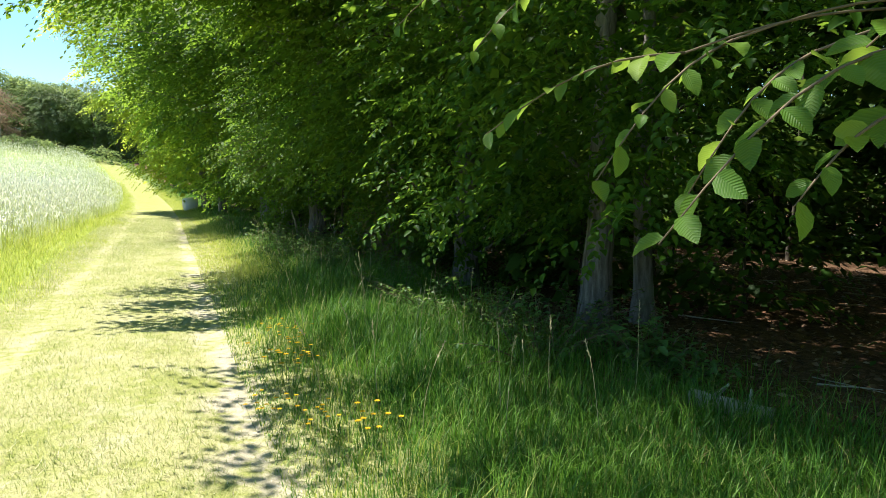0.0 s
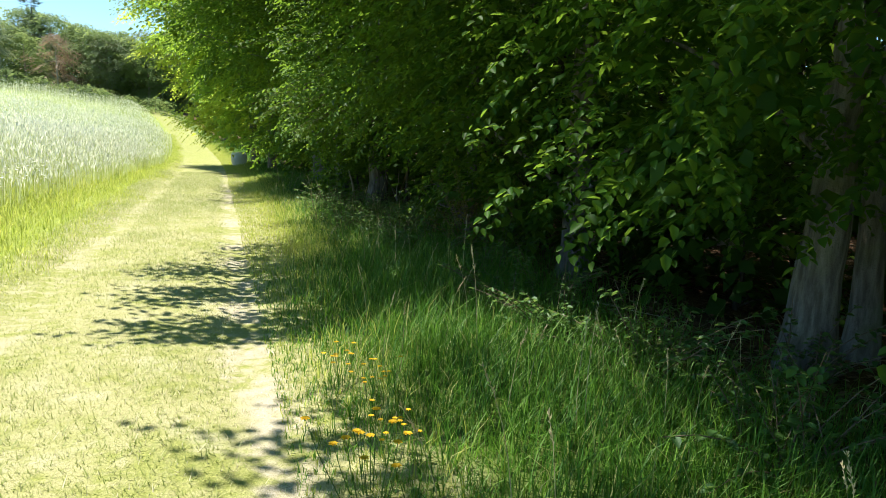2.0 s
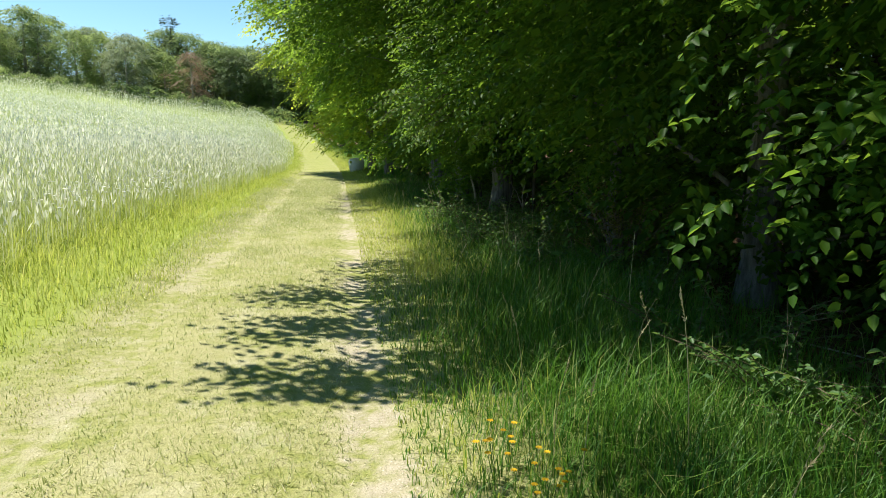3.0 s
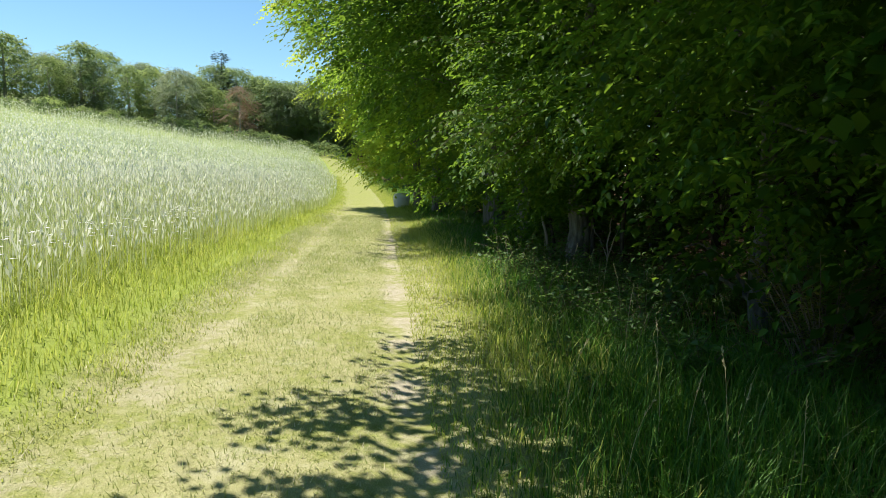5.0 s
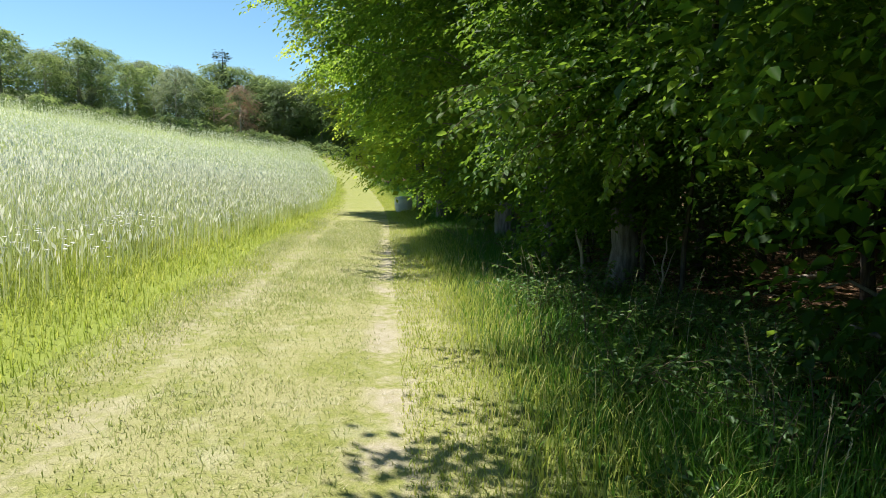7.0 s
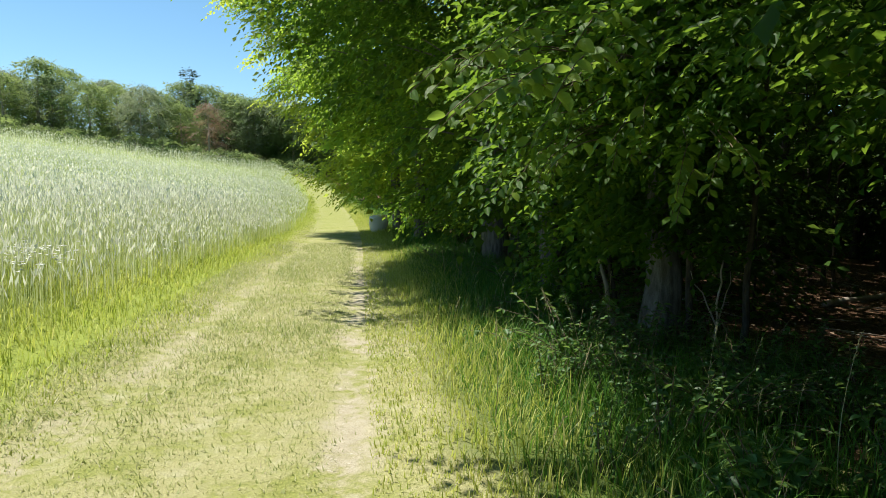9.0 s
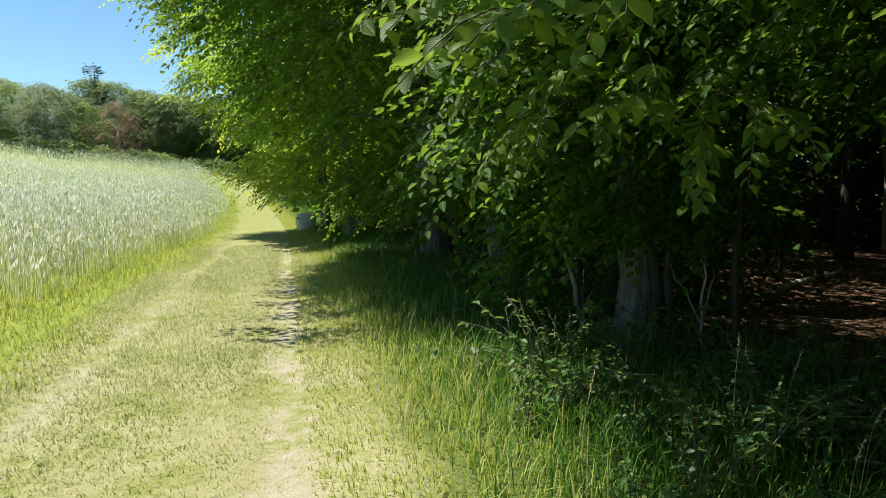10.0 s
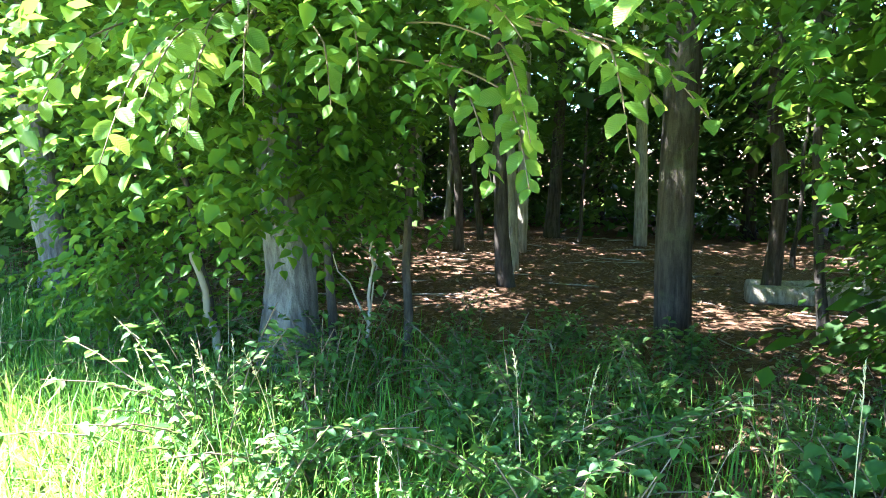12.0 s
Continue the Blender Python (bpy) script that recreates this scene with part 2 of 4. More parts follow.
class Shape:
    """Gathers tubes and leaves for one mesh."""

    def __init__(self):
        self.v, self.f, self.t, self.n = [], {}, [], 0

    def put_in(self, v, faces, tone):
        for f in faces:
            f = np.asarray(f)
            self.f.setdefault(f.shape[1], []).append(f + self.n)
        self.v.append(np.asarray(v, float))
        self.t.append(np.broadcast_to(np.asarray(tone, float), (len(v),)))
        self.n += len(v)
        return self

    def tube(self, points, radii, sides=7, flute=0.0, seed=0, tone=0.5, cap=True):
        points, radii = np.asarray(points, float), np.asarray(radii, float)
        k = len(points)
        way = unit(np.gradient(points, axis=0))
        side = unit(np.cross(way, np.where(np.abs(way[:, 2:3]) > 0.9, [[1.0, 0, 0]], [[0, 0, 1.0]])))
        up = np.cross(way, side)
        a = np.linspace(0, 2 * np.pi, sides, endpoint=False)
        r = radii[:, None] * np.ones(sides)
        if flute:
            along = np.linspace(0, 1, k)[:, None]
            r = r * (1 + flute * (np.sin(3 * a + seed + 2.5 * along) + 0.6 * np.sin(5 * a + 2 * seed - 3 * along) + 0.5 * np.sin(2 * a + 9 * along + seed)))
        ring = points[:, None] + r[..., None] * (np.cos(a)[None, :, None] * side[:, None] + np.sin(a)[None, :, None] * up[:, None])
        i, j = np.meshgrid(np.arange(k - 1), np.arange(sides), indexing="ij")
        q = np.stack([i * sides + j, i * sides + (j + 1) % sides, (i + 1) * sides + (j + 1) % sides, (i + 1) * sides + j], -1).reshape(-1, 4)
        faces = [q]
        v = ring.reshape(-1, 3)
        if cap:
            v = np.concatenate([v, points[:1], points[-1:]])
            jj = np.arange(sides)
            faces.append(np.stack([np.full(sides, k * sides), (jj + 1) % sides, jj], -1))
            faces.append(np.stack([np.full(sides, k * sides + 1), (k - 1) * sides + jj, (k - 1) * sides + (jj + 1) % sides], -1))
        return self.put_in(v, faces, tone)

    def leaves(self, at, way, face, length, width, tone, fold=0.25):
        """Pointed oval leaves folded along the rib: at the stalk, way to the tip, face is the upper side."""
        at, way = np.asarray(at, float), unit(np.asarray(way, float))
        side = unit(np.cross(way, face))
        top = np.cross(side, way)
        l, w = np.asarray(length)[:, None], np.asarray(width)[:, None]
        p = [at, at + way * l * 0.32 + side * w * 0.5 + top * w * fold, at + way * l * 0.68 + side * w * 0.4 + top * w * fold * 0.7,
             at + way * l - top * l * 0.12, at + way * l * 0.68 - side * w * 0.4 + top * w * fold * 0.7, at + way * l * 0.32 - side * w * 0.5 + top * w * fold]
        v = np.stack(p, 1).reshape(-1, 3)
        b = np.arange(len(at))[:, None] * 6
        return self.put_in(v, [np.concatenate([b + [0, 3, 2, 1], b + [0, 5, 4, 3]])], np.repeat(tone, 6))

    def flat_leaves(self, at, way, face, length, width, tone):
        """Four-cornered leaves for foliage further off."""
        at, way = np.asarray(at, float), unit(np.asarray(way, float))
        side = unit(np.cross(way, face))
        top = np.cross(side, way)
        l, w = np.asarray(length)[:, None], np.asarray(width)[:, None]
        v = np.stack([at, at + way * l * 0.45 + side * w * 0.55 + top * w * 0.2, at + way * l, at + way * l * 0.45 - side * w * 0.55 + top * w * 0.1], 1).reshape(-1, 3)
        return self.put_in(v, [np.arange(len(at))[:, None] * 4 + [0, 3, 2, 1]], np.repeat(tone, 4))

    def blades(self, at, tall, width, lean, tone, seed=0, bend=1.0):
        """Grass blades in two lengths, bending over."""
        r = np.random.default_rng(seed)
        k = len(at)
        a = r.uniform(0, 6.283, k)
        way = np.stack([np.cos(a), np.sin(a), np.zeros(k)], 1)
        side = np.stack([-np.sin(a), np.cos(a), np.zeros(k)], 1)
        tall, width, lean = tall[:, None], width[:, None], lean[:, None]
        mid = at + way * tall * lean * 0.35 + [0, 0, 1] * tall * 0.55
        tip = at + way * tall * lean * bend * 1.2 + [0, 0, 1] * tall * (1 - 0.3 * lean)
        v = np.stack([at - side * width / 2, at + side * width / 2, mid + side * width * 0.4, mid - side * width * 0.4, tip], 1).reshape(-1, 3)
        b = np.arange(k)[:, None] * 5
        return self.put_in(v, [b + [0, 1, 2, 3], b + [3, 2, 4]], np.repeat(tone, 5))

    def short_blades(self, at, tall, width, lean, tone, seed=0):
        r = np.random.default_rng(seed)
        a = r.uniform(0, 6.283, len(at))
        way, side = np.stack([np.cos(a), np.sin(a), 0 * a], 1), np.stack([-np.sin(a), np.cos(a), 0 * a], 1)
        tip = at + way * (tall * lean)[:, None] + [0, 0, 1] * tall[:, None]
        v = np.stack([at - side * width[:, None] / 2, at + side * width[:, None] / 2, tip], 1).reshape(-1, 3)
        return self.put_in(v, [np.arange(len(at))[:, None] * 3 + [0, 1, 2]], np.repeat(tone, 3))

    def mesh(self, name, smooth=False):
        return mesh_of(name, np.concatenate(self.v), [np.concatenate(f) for f in self.f.values()], np.concatenate(self.t), smooth=smooth)


def random_ways(k, r):
    return unit(r.normal(size=(k, 3)))


def sprays(shape, at, way, r, leaves=9, length=0.42, size=0.09, tone=0.4, spread=0.25, flat=False):
    """Flat sprays of leaves set in turn along a drooping twig."""
    k = len(at)
    way = unit(way)
    face = unit(np.array([0, 0, 1.0]) + 0.45 * random_ways(k, r))
    side = unit(np.cross(way, face))
    face = np.cross(side, way)
    length = length * r.uniform(0.7, 1.3, k)
    s = (np.arange(leaves) + 0.6) / leaves
    sign = np.where(np.arange(leaves) % 2, 1.0, -1.0)
    p = at[:, None] + way[:, None] * (s[None, :, None] * length[:, None, None]) + np.array([0, 0, -1.0]) * (s ** 2)[None, :, None] * (0.3 * length)[:, None, None]
    d = way[:, None] * 0.75 + side[:, None] * sign[None, :, None] * (1.05 - 0.5 * s)[None, :, None] + np.array([0, 0, -0.35]) + 0.22 * random_ways(k * leaves, r).reshape(k, leaves, 3)
    f = face[:, None] + 0.3 * random_ways(k * leaves, r).reshape(k, leaves, 3)
    sz = size * r.uniform(0.65, 1.2, (k, leaves)) * (1.05 - 0.35 * s)[None]
    tone = np.broadcast_to(np.asarray(tone, float), (k,))
    t = np.clip(tone[:, None] + r.normal(0, spread * 0.5, (k, leaves)) + 0.25 * s[None] * (r.random((k, 1)) < 0.3), 0, 1)
    (shape.flat_leaves if flat else shape.leaves)(p.reshape(-1, 3), d.reshape(-1, 3), f.reshape(-1, 3), sz.ravel(), sz.ravel() * 0.62, t.ravel())
    return p


def trunk_line(height_m, lean, r, steps=22):
    z = np.linspace(-0.25, height_m, steps)
    bend = np.cumsum(r.normal(0, 0.025, (steps, 2)), 0)
    bend -= bend[1]
    return np.stack([lean[0] * z + bend[:, 0], lean[1] * z + bend[:, 1], z], 1)


def crown_radius(q, flat=0.55):
    """Profile of a crown from its foot (0) to its top (1)."""
    return np.maximum(0.0, np.where(q < flat, 0.62 + 0.38 * np.sin(np.pi / 2 * q / flat), np.sqrt(np.clip(1 - ((q - flat) / (1 - flat)) ** 2, 0, 1))))


def crown_points(k, tall, low, radius, r, inner=0.6, lobes=0.3, seed=0):
    q = r.random(k) ** 0.85
    a = r.uniform(0, 2 * np.pi, k)
    lump = 1 + lobes * wave(np.cos(a) * 2.6 + q * 3.1, np.sin(a) * 2.6 + q * 4.4, seed)
    d = radius * crown_radius(q) * lump * np.sqrt(r.uniform(inner ** 2, 1, k))
    return np.stack([d * np.cos(a), d * np.sin(a), low + q * (tall - low)], 1), a


def broadleaf(name, label, tall=9.0, low=1.7, radius=2.4, girth=0.2, boughs=110, per_bough=12, leaf=0.10, seed=1, leaf_mat=None, bark=None,
              inner=700, lean=(-0.03, 0.0), young=0.12, limbs=12, category="tree", twin=None, per=9, tone=0.35, group="", flat=False, lobes=0.3, inner_shade=0.12, sway=0.0, inner_leaf=2.2):
    """A broad-leaved tree: trunk, limbs, crown of layered boughs of leaf sprays over an inner mass of larger leaves
    toned dark as crown shade.
    """
    r = np.random.default_rng(seed)
    tree = tagged(new(name), label=label, category=category, group=group)
    line = trunk_line(tall * 0.8, lean, r)
    z = line[:, 2]
    rad = girth * (1 - 0.75 * np.clip(z / (tall * 0.8), 0, 1)) * (1 + 0.45 * np.exp(-np.clip(z, 0, None) / 0.28))
    put("trunk", Shape().tube(line, rad, 10 if flat else 18, 0.055, seed).mesh("trunk", True), bark or BARK, tree)
    if twin:
        line2 = trunk_line(tall * 0.75, (twin[2], twin[3]), r) + [twin[0], twin[1], 0]
        put("trunk", Shape().tube(line2, rad * 0.72, 16, 0.05, seed + 3).mesh("trunk", True), bark or BARK, tree)
    e, a = crown_points(boughs, tall, low, radius, r, inner=0.75, lobes=lobes, seed=seed)
    crown = Shape()
    k = boughs * per_bough
    size = radius / 2.4
    out = np.stack([np.cos(a), np.sin(a), r.uniform(-0.35, 0.12, boughs)], 1)
    across = np.stack([-np.sin(a), np.cos(a), 0 * a], 1)
    back = r.uniform(0.0, 1.0, (boughs, per_bough, 1)) ** 1.3 * 1.25 * size
    wide = r.normal(0, 0.30, (boughs, per_bough, 1)) * size * (0.5 + back / size * 0.6)
    p = e[:, None] - out[:, None] * back + across[:, None] * wide + [0, 0, 1] * r.normal(0, 0.09, (boughs, per_bough, 1)) * size
    p = p - [0, 0, 1] * (np.abs(wide) * 0.25)
    way = (out[:, None] + across[:, None] * wide * 1.1 / size).reshape(-1, 3) + 0.3 * random_ways(k, r) - [0, 0, 0.25]
    p = p.reshape(-1, 3)
    p[:, 2] = np.maximum(p[:, 2], min(low, 1.0) * 0.5)
    p[:, :2] += np.stack([np.interp(p[:, 2], z, line[:, 0]), np.interp(p[:, 2], z, line[:, 1])], 1)
    p[:, 0] += sway * np.clip(p[:, 2] - 1.5, 0, None)
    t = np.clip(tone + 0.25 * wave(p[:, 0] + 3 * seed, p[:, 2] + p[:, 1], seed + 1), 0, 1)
    # Pale boughs; larger shares on the farther edge trees paint sunlit foliage.
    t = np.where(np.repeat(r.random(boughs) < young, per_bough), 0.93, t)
    sprays(crown, p, way, r, leaves=per, size=leaf, length=leaf * 4.6, tone=t, flat=flat)
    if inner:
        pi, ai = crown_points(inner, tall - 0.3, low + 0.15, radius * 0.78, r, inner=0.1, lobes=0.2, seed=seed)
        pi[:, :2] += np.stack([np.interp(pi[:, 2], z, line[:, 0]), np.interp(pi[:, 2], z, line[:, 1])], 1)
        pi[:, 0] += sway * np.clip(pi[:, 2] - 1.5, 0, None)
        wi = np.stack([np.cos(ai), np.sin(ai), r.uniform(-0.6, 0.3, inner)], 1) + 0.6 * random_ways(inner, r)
        # Low tone on the inner leaves paints the shade inside the crown.
        sprays(crown, pi, wi, r, leaves=5, size=leaf * (2.0 if flat else inner_leaf), length=leaf * 6, tone=inner_shade, flat=True)
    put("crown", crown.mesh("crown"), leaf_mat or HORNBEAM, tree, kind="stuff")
    joined = Shape()
    for i in r.choice(boughs, min(limbs, boughs), replace=False):
        end = e[i] + [np.interp(e[i, 2], z, line[:, 0]), np.interp(e[i, 2], z, line[:, 1]), 0] + np.array([sway * max(e[i, 2] - 1.5, 0.0), 0, 0])
        h0 = np.clip(end[2] - r.uniform(0.3, 1.4), low * 0.75, tall * 0.75)
        start = np.array([np.interp(h0, z, line[:, 0]), np.interp(h0, z, line[:, 1]), h0])
        s = np.linspace(0, 1, 6)[:, None]
        arc = start + (end - start) * s + [0, 0, 1] * np.sin(np.pi * s) * 0.25 * r.uniform(0.2, 1) + r.normal(0, 0.03, (6, 3)) * s
        wood = joined if flat else Shape()
        wood.tube(arc, np.linspace(0.032, 0.006, 6) * (0.5 + tall / 14), 5 if flat else 6, cap=False)
        if not flat:
            put("limb", wood.mesh("limb", True), bark or BARK, tree)
    if flat and limbs:
        put("branchwork", joined.mesh("branchwork", True), bark or BARK, tree, kind="stuff")
    return tree


def stand(tree, x, y, turn=0.0, scale=1.0, sink=0.05):
    tree.matrix_basis = pose(x, y, float(height(x, y)) - sink, 0, 0, turn) @ Matrix.Diagonal((scale, scale, scale, 1))
    return tree


def another(tree, x, y, turn=0.0, scale=1.0, label=""):
    ob = copy_thing(tree, pose(x, y, float(height(x, y)) - 0.05, 0, 0, turn))
    ob.scale = (scale, scale, scale)
    return tagged(ob, label=label)


# ---- ground ----
def build_ground():
    near_x = np.arange(-8, 8.01, 0.25)
    out = np.cumsum(0.4 * 1.2 ** np.arange(64))
    out = out[out < 2600]
    xs = np.concatenate([-8 - out[::-1], near_x, 8 + out])
    near_y = np.arange(-2, 34.01, 0.26)
    back = np.cumsum(0.25 * 1.16 ** np.arange(54))
    back = back[back < 2600]
    ahead = np.cumsum(0.4 * 1.1 ** np.arange(90))
    ahead = ahead[ahead < 2600]
    ys = np.concatenate([-2 - back[::-1], near_y, 34 + ahead])
    x, y = np.meshgrid(xs, ys)
    v = np.stack([x, y, height(x, y)], -1).reshape(-1, 3)
    nx, ny = len(xs), len(ys)
    i, j = np.meshgrid(np.arange(ny - 1), np.arange(nx - 1), indexing="ij")
    q = np.stack([i * nx + j, i * nx + j + 1, (i + 1) * nx + j + 1, (i + 1) * nx + j], -1).reshape(-1, 4)
    tagged(put("ground", mesh_of("ground", v, [q], smooth=True), GROUND), kind="structure",
           label="field track of dry trodden grass and pale soil beside leaf litter", category="ground")


build_ground()


# ---- grass and crop ----
def scatter(k, x0, x1, y0, y1, r, near=None):
    """Points in a strip given by the distance from the wheel rut, denser towards small y when near is set."""
    y = y0 + (y1 - y0) * (r.random(k) ** (near or 1.0))
    x = rut_x(y) + r.uniform(x0, x1, k)
    return x, y


def on_ground(x, y, sink=0.01):
    return np.stack([x, y, height(x, y) - sink], 1)


def track_grass():
    s, r = Shape(), np.random.default_rng(21)
    x, y = scatter(260000, -2.6, 0.95, 2.6, 34, r, 1.8)
    u = x - rut_x(y)
    keep = r.random(len(x)) < np.clip(0.75 + 0.45 * wave(x * 1.3, y * 1.3, 9), 0.15, 1) * (1 - 0.8 * np.exp(-(u / 0.17) ** 2)) * (1 - 0.6 * np.exp(-((u + 1.8) / 0.2) ** 2))
    x, y = x[keep], y[keep]
    k = len(x)
    tall = r.uniform(0.012, 0.042, k) * (1 + 0.5 * np.clip(wave(x, y, 10), -1, 1)) * (1 + y / 60)
    s.short_blades(on_ground(x, y), tall, r.uniform(0.0025, 0.005, k) * (1 + y / 9), r.uniform(0.3, 1.6, k), r.random(k), 3)
    tagged(put("trodden_grass", s.mesh("trodden_grass"), TRACK_GRASS), kind="stuff", category="grass",
           label="short dry yellow-green grass trodden flat on the track")


def meadow_grass():
    s, r = Shape(), np.random.default_rng(22)
    x, y = scatter(92000, -5.2, -1.75, -2, 75, r, 1.8)
    k = len(x)
    u = x - rut_x(y)
    drift = np.clip((-2.0 - u + 0.35 * wave(x * 1.1, y * 0.7, 8)) / 2.4, 0, 1)
    tall = (0.03 + 0.34 * drift) * r.uniform(0.45, 1.3, k)
    s.blades(on_ground(x, y), tall, r.uniform(0.003, 0.006, k) * (1 + y / 14), r.uniform(0.15, 0.9, k), r.random(k) * 0.9, 4)
    tagged(put("meadow_grass", s.mesh("meadow_grass"), EDGE_GRASS), kind="stuff", category="grass",
           label="sunlit yellow-green meadow grass between track and rye")


def verge_grass():
    s, r = Shape(), np.random.default_rng(23)
    x, y = scatter(210000, 0.1, 4.4, 2.2, 70, r, 1.9)
    u = x - rut_x(y)
    keep = r.random(len(x)) < np.clip(1.15 - np.clip(u - 2.0, 0, None) * 0.7 + 0.3 * wave(x, y, 12), np.where((y > 12) & (y < 20), 0.25, 0.04), 1)
    x, y, u = x[keep], y[keep], u[keep]
    k = len(x)
    tall = (0.05 + 0.31 * np.clip((u - np.where(y > 11.5, 0.45, 0.2)) / 1.1, 0, 1)) * r.uniform(0.45, 1.3, k) * (1 + 0.3 * wave(x * 0.8, y * 0.8, 13))
    wide = r.uniform(0.0028, 0.0058, k) * (1 + y / 18)
    edge = r.random(k) < np.clip(np.where(y > 11.5, 1.75, 1.2) - u, 0, 1) * np.clip((y - 8.5) / 4, 0.35, 1)
    fringe = Shape().blades(on_ground(x, y)[edge], np.clip(tall, 0.05, 0.8)[edge], wide[edge], r.uniform(0.15, 0.8, edge.sum()), r.random(edge.sum()), 6)
    tagged(put("fringe_grass", fringe.mesh("fringe_grass"), EDGE_GRASS), kind="stuff", category="grass",
           label="yellow-green grass fringing the track below the trees")
    edge = ~edge
    s.blades(on_ground(x, y)[edge], np.clip(tall, 0.05, 0.8)[edge], wide[edge], r.uniform(0.15, 0.9, edge.sum()), r.random(edge.sum()) * 0.93, 5)
    tagged(put("verge_grass", s.mesh("verge_grass"), VERGE_GRASS), kind="stuff", category="grass",
           label="tall lush green grass on the shaded wood-side verge")


def rye_field():
    r = np.random.default_rng(24)
    stalks, ears = Shape(), Shape()
    # near strip of single stalks, thinning to clumps further off
    for k, x0, x1, y0, y1, wide, near in ((40000, 3.75, 9.0, -2, 40, 0.8, 1.1), (32000, 3.8, 26.0, 0, 70, 1.7, 0.9), (26000, 4.2, 75.0, 26, 112, 4.0, 1.0)):
        y = y0 + (y1 - y0) * r.random(k) ** near
        u = -(x0 + (x1 - x0) * r.random(k) ** 1.5)
        x = u + np.where(y > 40, rut_x(y) - rut_x(40.0), 0.0)
        keep = r.random(k) < np.clip((-u - x0) / 2.2 + 0.12, 0, 1)
        x, y = x[keep], y[keep]
        k = len(x)
        at = on_ground(x, y)
        tall = r.uniform(0.85, 1.3, k) * (1 + 0.08 * wave(x * 0.3, y * 0.3, 14)) * np.clip(0.45 + (-u[keep] - x0) / 4, 0.45, 1)
        lean = r.uniform(0.02, 0.12, k)
        stalks.blades(at, tall, r.uniform(0.007, 0.011, k) * wide, lean, r.random(k), int(k), 0.7)
        half = r.random(k) < 0.35
        low = at[half]
        stalks.blades(low, tall[half] * r.uniform(0.4, 0.8, half.sum()), r.uniform(0.010, 0.016, half.sum()) * wide, r.uniform(0.2, 0.6, half.sum()), r.random(half.sum()) * 0.8, int(k) + 1)
        rr = np.random.default_rng(int(k))
        a = rr.uniform(0, 6.283, k)
        tip = at + np.stack([np.cos(a), np.sin(a), 0 * a], 1) * (tall * lean * 0.8)[:, None] + [0, 0, 1] * (tall * (1 - 0.3 * lean))[:, None]
        d = np.stack([np.cos(a) * 0.7, np.sin(a) * 0.7, r.uniform(1.2, 4.0, k)], 1)
        ears.flat_leaves(tip - [0, 0, 0.05], d, random_ways(k, r), r.uniform(0.10, 0.17, k), r.uniform(0.016, 0.024, k) * wide, r.random(k))
    field = tagged(new("rye_field"), kind="stuff", category="crop", label="pale green standing rye with silvery ears on the slope")
    put("stalks", stalks.mesh("stalks"), CROP, field, kind="stuff")
    put("ears", ears.mesh("ears"), CROP_HEAD, field, "pale silvery ears", kind="stuff")


track_grass()
meadow_grass()
verge_grass()
rye_field()

# ---- wood edge: crowns grow out over the track towards the light ----
EDGE = "trees along the wood edge"
edge_a = stand(broadleaf("hornbeam_tree", "hornbeam with twin grey trunks, boughs hanging to the verge", 9.0, 1.3, 2.7, 0.17, 140, seed=31, inner=620, twin=(0.85, 0.3, 0.02, 0.01), sway=-0.36, group=EDGE), 4.15, 7.3)
edge_b = stand(broadleaf("hornbeam_tree", "hornbeam with fluted grey trunk and leafy shoots round its foot", 8.5, 1.7, 2.0, 0.2, 110, seed=32, inner=600, lean=(0.03, 0.09), sway=-0.2, group=EDGE), 2.95, 18.7)
edge_c = stand(broadleaf("hornbeam_tree", "young hornbeam with foliage down to the grass", 8.6, 0.5, 2.0, 0.1, 110, seed=33, inner=560, sway=-0.42, group=EDGE), 3.75, 14.0)
edge_d = stand(broadleaf("hornbeam_tree", "tall hornbeam with dense dark green crown", 9.5, 0.5, 2.6, 0.19, 140, seed=34, inner=800, sway=-0.42, group=EDGE), 4.1, 11.0)
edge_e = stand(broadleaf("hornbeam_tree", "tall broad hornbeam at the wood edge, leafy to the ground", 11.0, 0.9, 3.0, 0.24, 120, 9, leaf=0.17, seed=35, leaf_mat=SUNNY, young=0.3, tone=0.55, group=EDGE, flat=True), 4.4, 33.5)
another(edge_d, 4.5, -2.5, 20, 1.0)
another(edge_a, 4.3, -8.0, 340, 1.0, "hornbeam with dense boughs over the verge")
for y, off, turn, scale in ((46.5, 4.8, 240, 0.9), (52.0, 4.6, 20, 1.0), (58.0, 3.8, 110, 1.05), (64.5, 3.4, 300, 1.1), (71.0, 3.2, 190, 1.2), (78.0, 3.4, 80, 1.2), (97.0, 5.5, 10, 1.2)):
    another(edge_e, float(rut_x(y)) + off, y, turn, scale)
edge_f = stand(broadleaf("hornbeam_tree", "hornbeam with smooth grey trunk and low drooping crown", 10.5, 1.0, 2.8, 0.17, 150, seed=37, inner=700, leaf=0.11, sway=-0.36, group=EDGE), 2.7, 22.4)
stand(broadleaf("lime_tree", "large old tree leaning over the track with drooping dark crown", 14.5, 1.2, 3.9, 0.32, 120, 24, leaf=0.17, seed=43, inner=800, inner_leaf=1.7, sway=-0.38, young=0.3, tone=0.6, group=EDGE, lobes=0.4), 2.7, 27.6)
